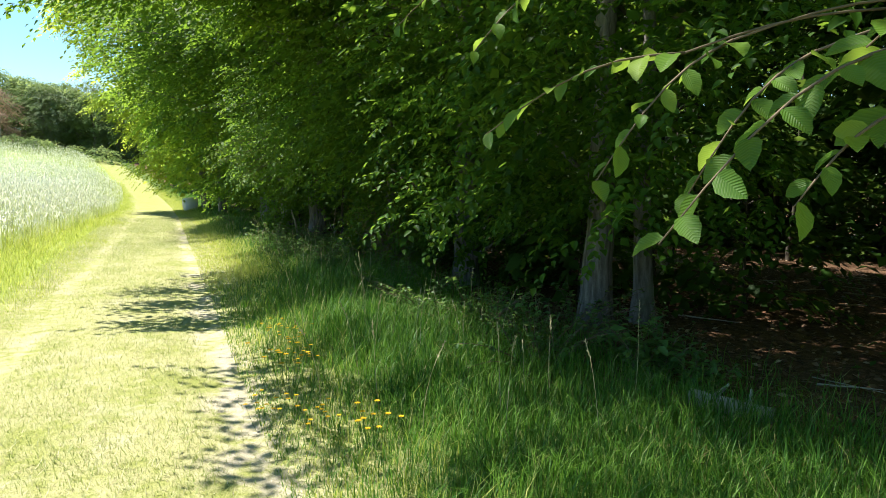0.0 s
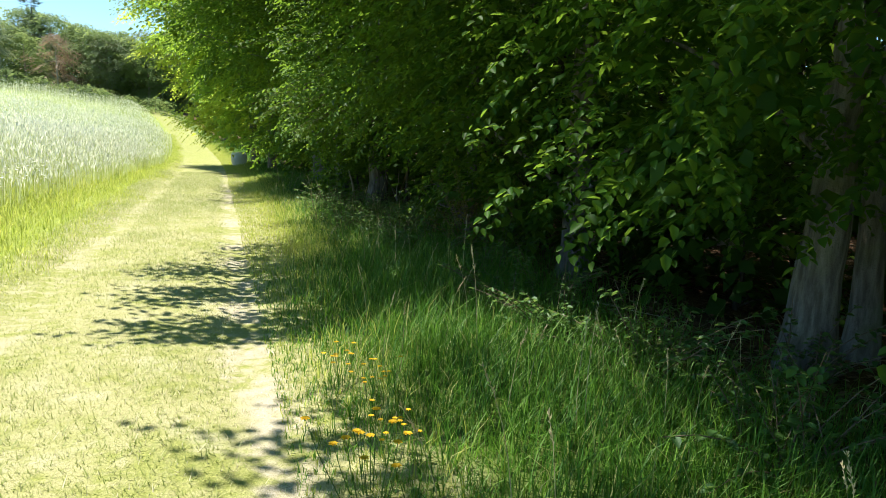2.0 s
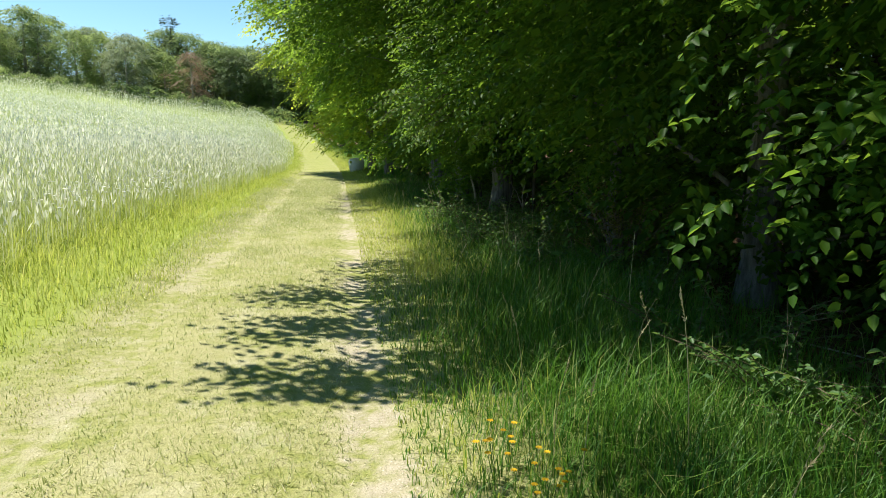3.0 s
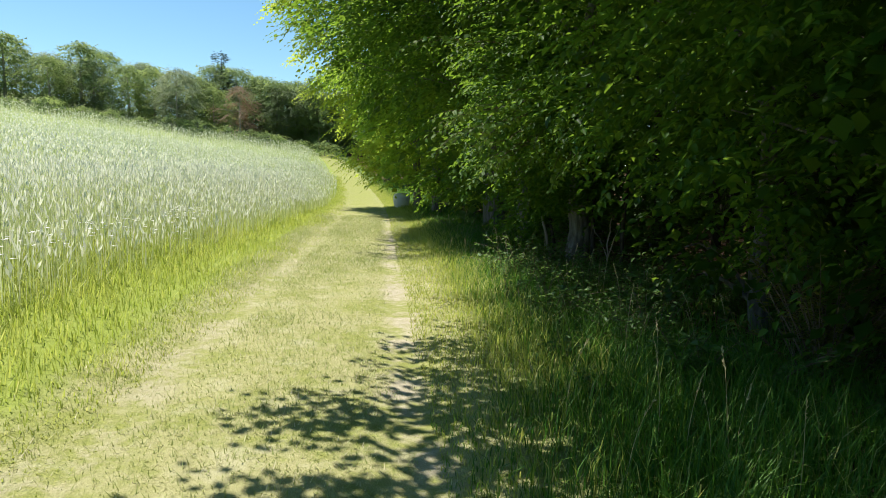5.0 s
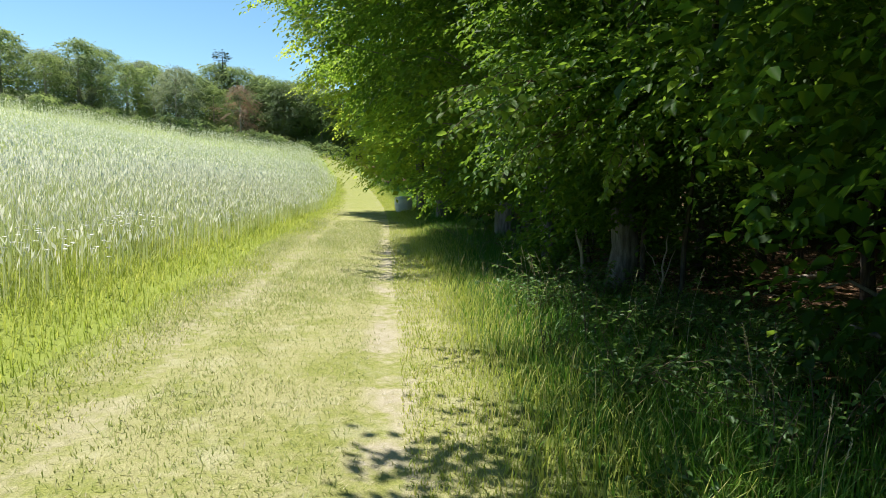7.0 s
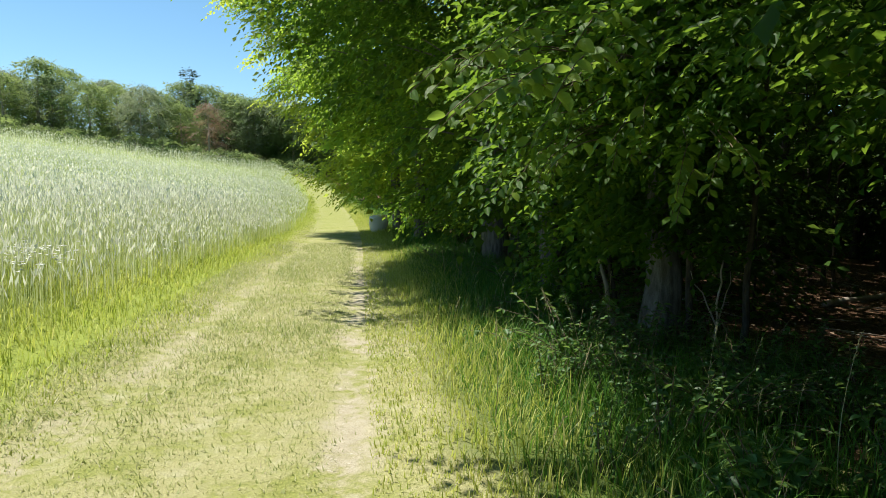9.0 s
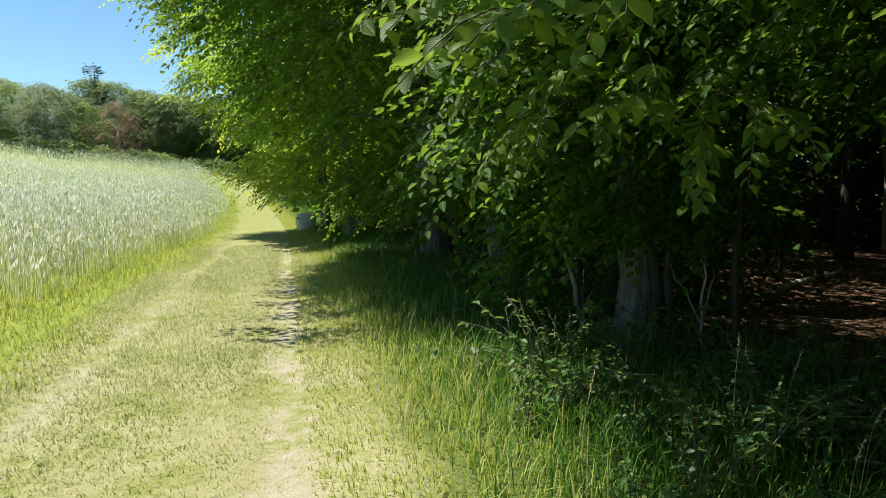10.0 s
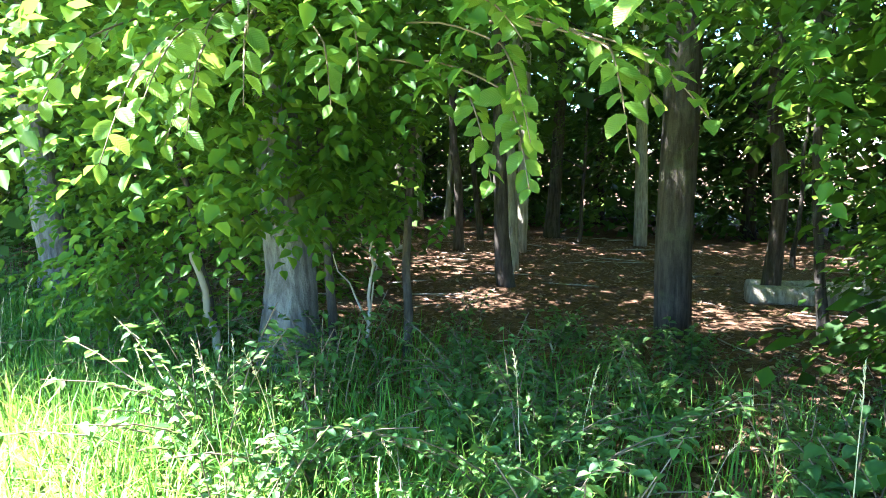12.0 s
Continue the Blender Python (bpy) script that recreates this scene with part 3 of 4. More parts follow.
stand(broadleaf("hornbeam_tree", "broad hornbeam with sunlit green crown hanging low over the track", 10.0, 1.3, 2.7, 0.2, 80, 24, leaf=0.17, seed=44, leaf_mat=SUNNY, inner=400, inner_shade=0.0, sway=-0.2, young=0.25, tone=0.4, group=EDGE, lobes=0.4), 1.2, 34.5)
stand(broadleaf("maple_tree", "field maple with yellow-green sunlit crown over the track", 14.0, 1.2, 4.1, 0.22, 110, 24, leaf=0.19, seed=41, leaf_mat=MAPLE, inner=450, inner_shade=0.0, young=0.35, tone=0.65, sway=-0.38, group=EDGE, lobes=0.45), 0.6, 40.0)

# ---- inside the wood ----
INNER = "trees inside the wood"
inner_a = stand(broadleaf("forest_tree", "slender forest tree with dark bark and high crown", 13.0, 3.6, 2.9, 0.17, 46, 7, leaf=0.40, seed=51, leaf_mat=SHADE_LEAF, bark=DARK_BARK, inner=45, limbs=8, per=5, group=INNER, flat=True), 13.5, 9.5)
inner_b = stand(broadleaf("forest_tree", "thin pale forest tree with high crown", 12.0, 3.4, 2.7, 0.085, 40, 7, leaf=0.24, seed=52, leaf_mat=SHADE_LEAF, bark=PALE_BARK, lean=(0.05, 0.03), inner=120, limbs=8, per=5, group=INNER, flat=True), 8.8, 20.7)
inner_c = stand(broadleaf("forest_tree", "thin leaning forest tree with foliage at eye level", 9.0, 2.5, 1.9, 0.06, 50, 8, leaf=0.11, seed=53, leaf_mat=SHADE_LEAF, bark=DARK_BARK, lean=(-0.04, 0.06), inner=0, limbs=8, per=6, group=INNER, flat=True), 6.9, 15.9, 0, 0.85)
inner_n = stand(broadleaf("forest_tree", "slim grey forest tree with fine high foliage", 12.0, 3.2, 2.5, 0.09, 52, 8, leaf=0.16, seed=54, leaf_mat=SHADE_LEAF, bark=DARK_BARK, lean=(0.02, 0.03), inner=300, limbs=8, per=7, group=INNER, flat=True), 8.6, 12.4)
r_in = np.random.default_rng(61)
taken = [(5.95, 17.0), (8.8, 20.7), (6.9, 15.9), (4.15, 7.3), (3.75, 14.0)]
for gx in np.arange(6.4, 30, 3.6):
    for gy in np.arange(-9, 72, 3.7):
        x, y = gx + r_in.uniform(-1.4, 1.4), gy + r_in.uniform(-1.5, 1.5)
        x += min(0.0, float(rut_x(y)))
        if min((x - a) ** 2 + (y - b) ** 2 for a, b in taken) < 2.5:
            continue
        taken.append((x, y))
        if x < 7.2 and abs(y - 16.8 - 0.4 * (x - 1.2)) < 1.7:
            continue
        depth = x - min(0.0, float(rut_x(y)))
        if (depth > 9 and r_in.random() < 0.1) or (depth < 8.0 and 1 < y < 9.5 and r_in.random() < 0.45):
            continue
        room = 0.55 + (depth - 3.9) / 0.30 / 13
        another((inner_a, inner_b, inner_c, inner_a)[r_in.integers(4)] if depth > 12 else (inner_n, inner_n, inner_b)[r_in.integers(3)], x, y, r_in.uniform(0, 360), min(room, r_in.uniform(1.05, 1.4)))

# Extra small-crowned tree, added to keep sun off the litter.
another(inner_n, 5.3, 15.2, 40, 0.58)
for i in range(22):
    x, y = r_in.uniform(9, 19), r_in.uniform(13, 34)
    if min((x - a) ** 2 + (y - b) ** 2 for a, b in taken) > 0.8:
        taken.append((x, y))
        another(inner_c, x, y, r_in.uniform(0, 360), r_in.uniform(0.55, 0.95))

# undergrowth of young beech closing the view into the wood
bush_a = stand(broadleaf("beech_thicket", "dark green beech thicket inside the wood", 5.2, 0.2, 2.6, 0.05, 34, 7, leaf=0.27, seed=55, leaf_mat=SHADE_LEAF, bark=DARK_BARK, inner=120, limbs=10, per=6, category="shrub", group="thicket", flat=True), 24.0, 30.0)
for gx, gy0, gy1, step in ((21.0, 6, 64, 4.4), (26.5, 0, 66, 4.4), (31.0, -6, 70, 5.0)):
    for gy in np.arange(gy0, gy1, step):
        another(bush_a, gx + r_in.uniform(-2, 2), gy + r_in.uniform(-1.5, 1.5), r_in.uniform(0, 360), r_in.uniform(0.8, 1.5))
for x, y, scale in ((6.5, -9.5, 1.0), (11, -10.5, 1.3), (16, -11, 1.2), (21, -10, 1.3), (26, -10.5, 1.3), (6.2, 11.2, 0.5), (7.2, 8.2, 0.55), (6.0, 24.5, 0.6), (5.2, 28.5, 0.7), (7.5, 32.5, 0.9), (4.0, 35.0, 0.7), (3.2, 40.0, 0.8), (6.6, 4.2, 0.45), (5.6, 21.4, 0.42), (5.2, 9.3, 0.5), (5.4, 12.0, 0.5), (4.5, 25.6, 0.55), (5.0, 14.6, 0.35), (4.8, 29.8, 0.6)):
    another(bush_a, x, y, r_in.uniform(0, 360), scale)

# ---- far trees on the slope ----
FAR = "far trees beyond the rye"
far_a = stand(broadleaf("oak_tree", "broad green tree on the far slope", 9.5, 0.0, 4.2, 0.25, 120, 8, leaf=0.30, seed=71, leaf_mat=OAK, inner=160, inner_shade=0.05, limbs=10, per=7, bark=PALE_BARK, group=FAR, flat=True, lobes=0.45), -14.0, 116.0)
far_b = stand(broadleaf("oak_tree", "grey-green open tree on the far slope", 9.0, 0.8, 3.6, 0.17, 110, 8, leaf=0.27, seed=72, leaf_mat=BLUE_OAK, inner=80, inner_shade=0.05, limbs=24, per=6, bark=PALE_BARK, group=FAR, flat=True, lobes=0.5), -33.0, 106.0)
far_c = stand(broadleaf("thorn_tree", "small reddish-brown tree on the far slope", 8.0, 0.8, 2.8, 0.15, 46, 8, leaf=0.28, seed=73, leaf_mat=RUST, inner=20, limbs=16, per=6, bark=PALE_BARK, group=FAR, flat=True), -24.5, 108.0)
r_far = np.random.default_rng(74)
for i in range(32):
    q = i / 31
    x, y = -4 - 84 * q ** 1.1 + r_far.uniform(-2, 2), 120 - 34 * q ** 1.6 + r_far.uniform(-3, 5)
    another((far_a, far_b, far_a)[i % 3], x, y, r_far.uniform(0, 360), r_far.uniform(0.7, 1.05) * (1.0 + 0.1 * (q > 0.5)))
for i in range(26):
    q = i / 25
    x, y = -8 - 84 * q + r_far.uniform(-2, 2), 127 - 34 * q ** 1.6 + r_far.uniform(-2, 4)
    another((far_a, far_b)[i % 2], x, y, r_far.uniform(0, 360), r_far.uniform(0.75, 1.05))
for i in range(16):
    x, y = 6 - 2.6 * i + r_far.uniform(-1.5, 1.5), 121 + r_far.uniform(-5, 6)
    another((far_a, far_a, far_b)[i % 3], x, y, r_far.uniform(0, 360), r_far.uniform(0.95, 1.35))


def pine():
    r = np.random.default_rng(76)
    tree = tagged(new("pine_tree"), label="tall dark pine with flat tufted top above the wood", category="tree", group=FAR)
    line = trunk_line(14.0, (0.01, 0.0), r)
    put("trunk", Shape().tube(line, 0.2 * (1 - 0.7 * np.clip(line[:, 2] / 14, 0, 1)), 8).mesh("trunk", True), DARK_BARK, tree)
    crown = Shape()
    for z0, rad, k in ((14.3, 1.0, 50), (13.7, 1.5, 60), (13.1, 1.2, 40), (10.8, 1.6, 60), (10.1, 2.2, 90), (9.0, 2.4, 110), (8.0, 2.6, 110), (7.0, 2.6, 110)):
        a, d = r.uniform(0, 6.283, k), rad * np.sqrt(r.random(k))
        p = np.stack([d * np.cos(a), d * np.sin(a), z0 + r.normal(0, 0.3, k)], 1)
        sprays(crown, p, np.stack([np.cos(a), np.sin(a), 0 * a + 0.3], 1), r, leaves=7, size=0.28, length=0.5, tone=0.3, flat=True)
    put("crown", crown.mesh("crown"), NEEDLE, tree, kind="stuff")
    return tree


stand(pine(), -31.5, 123.0, 0, 0.87)


def shrub_row():
    """Low scrub and broom between the rye and the far trees."""
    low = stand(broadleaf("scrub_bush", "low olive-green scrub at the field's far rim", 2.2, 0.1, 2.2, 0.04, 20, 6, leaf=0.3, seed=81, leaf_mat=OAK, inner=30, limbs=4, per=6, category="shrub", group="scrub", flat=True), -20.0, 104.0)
    gold = stand(broadleaf("broom_bush", "broom bush with yellow blossom at the field's far rim", 1.6, 0.1, 1.6, 0.03, 30, 8, leaf=0.16, seed=82, leaf_mat=BROOM, inner=10, limbs=4, per=6, category="shrub", group="scrub", flat=True), -55.0, 82.0)
    r = np.random.default_rng(83)
    for i in range(22):
        q = i / 21
        x, y = -12 - 72 * q, 106 - 30 * q ** 1.6 + r.uniform(-1.5, 1.5)
        another(low, x, y, r.uniform(0, 360), r.uniform(0.7, 1.2))
    for x, y in ((-59, 80.5), (-62, 79), (-66, 76)):
        another(gold, x, y, r.uniform(0, 360), r.uniform(0.8, 1.2))


shrub_row()


# ---- overhanging boughs ----
def fine_leaf():
    """One hornbeam leaf, a metre long to be scaled: toothed edge, folded along the rib, tip bent down."""
    k = 9
    s = np.linspace(0, 1, k)
    w = 0.31 * np.sin(np.pi * s ** 0.82) ** 0.8 * np.where(np.arange(k) % 2, 1.0, 0.9)
    w[0] = w[-1] = 0.004
    bend = -0.22 * s ** 2
    rib = np.stack([s, 0 * s, bend], 1)
    left = np.stack([s + 0.06 * np.sin(np.pi * s), w, bend + w * 0.35 + 0.015 * np.sin(s * 40)], 1)
    right = np.stack([s + 0.06 * np.sin(np.pi * s), -w, bend + w * 0.35 - 0.015 * np.sin(s * 40)], 1)
    v = np.concatenate([rib, left, right])
    uv = np.stack([np.concatenate([0 * s, w, -w]), np.concatenate([s, s, s])], 1)
    i = np.arange(k - 1)
    q = np.concatenate([np.stack([i, i + 1, i + 1 + k, i + k], 1), np.stack([i + 2 * k, i + 1 + 2 * k, i + 1, i], 1)])
    return mesh_of("leaf", v, [q], uv=uv, smooth=True)


def vein_material():
    n = Nodes("veined_leaf")
    xyz = n.add("ShaderNodeSeparateXYZ")
    n.link(n.add("ShaderNodeUVMap").outputs[0], xyz.inputs[0])
    across = n.math("ABSOLUTE", xyz.outputs[0])
    rib = n.math("SINE", n.math("MULTIPLY", n.math("SUBTRACT", xyz.outputs[1], n.math("MULTIPLY", across, 0.9)), 75.0))
    vein = n.ramp(rib, 0.55, 1.0)
    chance = n.add("ShaderNodeObjectInfo").outputs["Random"]
    c = n.mix(chance, (0.05, 0.14, 0.016), (0.13, 0.25, 0.03))
    c = n.mix(n.ramp(chance, 0.8, 1.0), c, (0.25, 0.36, 0.05))
    c = n.mix(n.math("MULTIPLY", vein, 0.35), c, (0.22, 0.32, 0.08))
    c = n.mix(n.math("MULTIPLY", n.noise(45.0, 3.0), 0.3), c, (0.04, 0.09, 0.012))
    n.bump(rib, 0.35, 0.002)
    return n.finish(c, 0.45, 0.25, 0.5, n.mix(0.5, c, (0.42, 0.56, 0.07)))


FINE_LEAF, VEINED = fine_leaf(), vein_material()
FINE_LEAF.materials.append(VEINED)
TWIG_BARK = plain_material("twig_bark", (0.16, 0.12, 0.08), 0.8, 0.2)


def bough(tree, start, tip, leaves, seed, size=0.105):
    """A limb from the trunk that ends in a leafy twig; every leaf a piece of its own."""
    r = np.random.default_rng(seed)
    back = tree.matrix_basis.inverted()
    start, tip = np.array(back @ Vector(start)), np.array(back @ Vector(tip))
    start[:2] -= start[:2] / np.linalg.norm(start[:2]) * 0.22
    pull = np.array([0.0, 0.0, start[2] + 0.3]) - start
    foot = start + pull / np.linalg.norm(pull) * min(0.75, np.linalg.norm(pull)) + [0, 0, 0.12]
    s = np.linspace(0, 1, 6)[:, None]
    arc = foot + (start - foot) * s + [0, 0, 1] * np.sin(np.pi * s) * 0.03
    limb = put("limb", Shape().tube(arc, np.linspace(0.005, 0.004, 6), 6).mesh("limb", True), TWIG_BARK, tree)
    s = np.linspace(0, 1, 7)[:, None]
    reach = tip - start
    twig_line = start + reach * s + [0, 0, 1] * np.sin(np.pi * s) * 0.10 * np.linalg.norm(reach)
    twig = put("twig", Shape().tube(twig_line, np.linspace(0.005, 0.0016, 7), 5).mesh("twig", True), TWIG_BARK, limb, "thin brown twig")
    way = unit(reach)
    side = unit(np.cross(way, [0, 0, 1.0]))
    leaves = int(leaves * 1.5)
    for i in range(leaves):
        q = (i + 0.7) / leaves
        at = np.array([np.interp(q, s[:, 0], twig_line[:, a]) for a in range(3)])
        turn = side * (1 if i % 2 else -1)
        d = unit(way * 0.5 + turn * (1.15 - 0.5 * q) + np.array([0, 0, -0.35]) + r.normal(0, 0.3, 3))
        up = unit(np.array([-0.35, -0.35, 0.8]) + r.normal(0, 0.35, 3))
        across = unit(np.cross(up, d))
        up = np.cross(d, across)
        k = size * r.uniform(0.7, 1.2) * (1.05 - 0.35 * q)
        m = Matrix(((*(d[:1]), across[0], up[0], at[0]), (d[1], across[1], up[1], at[1]), (d[2], across[2], up[2], at[2]), (0, 0, 0, 1)))
        leaf = new("leaf", FINE_LEAF)
        leaf.parent = limb
        leaf.matrix_basis = m @ Matrix.Diagonal((k, k, k, 1))


TRACK_BOUGHS = [
    ((0.75, 15.30, 2.15), (0.18, 14.55, 1.78), 12),
    ((0.80, 15.20, 2.10), (0.30, 14.50, 1.82), 11),
    ((1.00, 14.90, 2.20), (0.60, 14.22, 1.87), 11),
    ((0.60, 15.50, 2.35), (0.12, 14.78, 1.98), 10),
    ((0.90, 15.60, 2.50), (0.35, 15.00, 2.10), 10),
    ((1.20, 15.40, 2.30), (0.75, 14.80, 1.90), 10),
    ((1.30, 17.00, 2.00), (0.92, 16.60, 1.63), 10),
    ((1.20, 17.00, 2.80), (0.80, 16.50, 2.50), 10),
    ((0.50, 14.90, 3.10), (-0.20, 14.10, 2.80), 11),
]
START_BOUGHS = [
    ((1.19, 2.03, 1.87), (0.77, 2.04, 1.45), 11),
    ((1.24, 2.62, 1.99), (0.97, 2.57, 1.56), 9),
    ((1.17, 2.75, 1.97), (0.78, 2.87, 1.71), 9),
    ((1.16, 1.98, 1.73), (1.05, 1.99, 1.52), 6),
    ((1.07, 1.81, 1.89), (0.96, 1.79, 1.78), 4),
    ((0.85, 3.56, 2.42), (0.71, 3.58, 2.17), 6),
    ((1.00, 3.17, 2.32), (0.87, 3.19, 2.01), 6),
    ((1.30, 2.37, 1.92), (1.06, 2.31, 1.53), 9),
]
END_BOUGHS = [
    ((1.10, 16.99, 1.92), (0.94, 16.93, 1.48), 9),
    ((1.17, 16.75, 1.90), (1.08, 16.63, 1.58), 9),
    ((1.22, 16.54, 1.95), (1.17, 16.46, 1.66), 6),
    ((1.67, 16.64, 1.96), (1.64, 16.62, 1.69), 7),
    ((1.50, 15.75, 1.97), (1.51, 15.71, 1.81), 6),
    ((1.97, 15.93, 1.75), (1.82, 15.88, 1.40), 11),
    ((1.95, 15.51, 1.86), (1.85, 15.56, 1.52), 9),
    ((2.07, 15.52, 1.88), (2.11, 15.42, 1.61), 8),
    ((1.03, 17.40, 2.00), (0.94, 17.44, 1.66), 7),
    ((0.56, 16.10, 2.38), (0.14, 16.07, 2.26), 8),
    ((1.11, 15.13, 1.85), (0.81, 15.07, 1.69), 7),
    ((0.83, 16.14, 2.21), (0.66, 16.15, 1.91), 9),
]
start_tree = stand(broadleaf("hornbeam_tree", "hornbeam with long leafy boughs reaching over the verge", 7.0, 2.2, 2.0, 0.15, 80, seed=36, inner=350, group=EDGE), 5.2, 2.2)
for i, (a, b, leaves) in enumerate(START_BOUGHS):
    bough(start_tree, a, b, leaves, 100 + i)
r_b = np.random.default_rng(120)
for i, (a, b, leaves) in enumerate(END_BOUGHS):
    bough(edge_b, a, b, leaves, 130 + i)
    shift = Vector(r_b.uniform((-0.1, 0.0, 0.0), (0.35, 0.45, 0.3)))
    bough(edge_b, Vector(a) + shift, Vector(b) + shift * 0.8, leaves, 160 + i)


for i, (a, b, leaves) in enumerate(TRACK_BOUGHS):
    for k in range(2):
        shift = Vector(r_b.uniform((0.0, 0.05, 0.0), (0.25, 0.35, 0.22))) * k
        bough(edge_b, Vector(a) + shift, Vector(b) + shift, leaves, 190 + 2 * i + k)


def hanging_foliage(tree, corner, size, count, seed, low_side, leaf=0.095):
    """Leaf sprays of the boughs that hang over the verge, filling a slab of the crown's front."""
    r = np.random.default_rng(seed)
    p = np.array(corner) + np.array(size) * r.random((count, 3))
    gap = wave(p[:, 0] * 2.2, p[:, 1] * 1.6 + p[:, 2] * 2.2, seed)
    p = p[(gap > -0.25) & (p[:, 2] > low_side(p[:, 0], p[:, 1]))]
    back = tree.matrix_basis.inverted()
    local = np.array([back @ Vector(q) for q in p])
    s = Shape()
    way = np.tile([-0.8, -0.45, -0.2], (len(p), 1)) + 0.5 * random_ways(len(p), r)
    sprays(s, local, way, r, leaves=9, size=leaf, length=leaf * 4.4, tone=np.clip(0.45 + 0.3 * wave(p[:, 0] * 2, p[:, 1] * 2, seed), 0, 1))
    put("bough_foliage", s.mesh("bough_foliage"), HORNBEAM, tree, kind="stuff")


hanging_foliage(edge_b, (1.0, 17.5, 1.6), (2.4, 3.0, 2.4), 520, 301, lambda x, y: 1.62 + 0.22 * np.clip(x - 2.2, 0, 2) + 0.25 * np.clip(17.6 - y, 0, 1), 0.115)
hanging_foliage(edge_b, (0.9, 15.7, 1.85), (2.1, 2.1, 1.2), 300, 310, lambda x, y: 1.95 + 0.2 * np.sin(5 * x + 3 * y), 0.1)
hanging_foliage(edge_b, (1.9, 17.5, 1.1), (1.6, 1.5, 1.9), 420, 305, lambda x, y: 1.1 + 0.0 * x, 0.105)
hanging_foliage(edge_b, (1.75, 18.9, 0.25), (1.1, 1.4, 1.5), 170, 306, lambda x, y: 0.25 + 0.0 * x)
hanging_foliage(edge_b, (2.7, 15.6, 2.1), (1.6, 1.9, 1.2), 150, 304, lambda x, y: 2.1 + 0.0 * x)
hanging_foliage(start_tree, (2.5, 2.6, 1.9), (2.4, 4.0, 1.8), 300, 302, lambda x, y: 2.0 + 0.0 * x)
hanging_foliage(edge_a, (1.9, 4.6, 1.0), (2.5, 4.6, 2.9), 1250, 303, lambda x, y: 1.15 + 0.15 * np.sin(3 * y))
hanging_foliage(edge_d, (1.3, 8.6, 0.9), (2.4, 4.2, 2.6), 800, 307, lambda x, y: 1.7 - 0.45 * (x - 1.3) + 0.2 * np.sin(2.3 * y))
hanging_foliage(edge_c, (1.2, 12.4, 1.2), (2.4, 3.2, 2.2), 560, 308, lambda x, y: 2.2 - 0.35 * (x - 1.2) + 0.2 * np.sin(2.7 * y))


def shade_canopy(tree, x0, x1, y0, y1, z0, z1, count, seed, fingers=0.0, size=0.15):
    """High boughs added to one tree, mostly out of view, to shade verge, track and wood; their outer ends part into
    fingers.
    """
    r = np.random.default_rng(seed)
    p = np.array([x0, y0, z0]) + np.array([x1 - x0, y1 - y0, z1 - z0]) * r.random((count, 3))
    out = np.clip((x0 + 2.6 - p[:, 0]) / 2.6, 0, 1)
    keep = np.sin((p[:, 1] - y0) * 5.2 + 0.9 * np.sin(p[:, 0] * 1.7 + seed)) + 0.7 * wave(p[:, 0] * 1.5, p[:, 1] * 1.5, seed) > -1.9 + out * (1.2 + fingers)
    p = p[keep]
    p[:, 2] -= 0.25 * out[keep]
    back = tree.matrix_basis.inverted()
    local = np.array([back @ Vector(q) for q in p])
    way = np.tile([-0.9, -0.2, -0.15], (len(p), 1)) + 0.5 * random_ways(len(p), r)
    s = Shape()
    sprays(s, local, way, r, leaves=8, size=size, length=size * 4.4, tone=np.clip(0.4 + 0.3 * wave(p[:, 0], p[:, 1], seed), 0, 1), flat=True)
    put("upper_foliage", s.mesh("upper_foliage"), HORNBEAM, tree, kind="stuff")
    for y in np.linspace(y0 + 0.4, y1 - 0.4, 4):
        a, b = back @ Vector((x1, y, z0 - 0.3)), back @ Vector((x0 + 0.5, y + r.uniform(-0.3, 0.3), (z0 + z1) / 2))
        q = np.linspace(0, 1, 6)[:, None]
        arc = np.array(a) + (np.array(b) - np.array(a)) * q + [0, 0, 1] * np.sin(np.pi * q) * 0.3
        put("limb", Shape().tube(arc, np.linspace(0.05, 0.01, 6), 6, cap=False).mesh("limb", True), BARK, tree)


# Added leaf slabs, each laid out by where its shade should fall.
shade_canopy(edge_a, -2.0, 4.6, 6.2, 9.3, 5.4, 6.6, 560, 401, 0.6)
shade_canopy(edge_a, -1.0, 4.6, 1.6, 6.2, 5.4, 6.8, 1050, 408, 0.3)
shade_canopy(edge_d, -2.5, 3.5, 10.1, 13.3, 4.5, 5.1, 1350, 402, 0.9)
shade_canopy(edge_c, -2.1, 4.5, 13.5, 15.2, 5.2, 6.4, 560, 403, 0.3)
shade_canopy(edge_c, -1.4, 4.5, 15.2, 17.3, 5.2, 6.4, 560, 409, 0.3)
shade_canopy(edge_b, 0.3, 5.0, 17.3, 21.4, 5.2, 6.6, 760, 404, 0.4)
shade_canopy(edge_f, -2.6, 5.0, 21.6, 26.8, 5.0, 6.8, 1400, 405, 0.4)
# Two slabs above the inner wood, out of view, added to darken it.
shade_canopy(edge_c, 4.2, 9.5, 12.0, 23.0, 6.2, 8.0, 1150, 406, -1.0, 0.2)
shade_canopy(edge_a, 4.2, 9.5, -1.0, 12.0, 6.2, 8.0, 1700, 407, -1.0, 0.2)


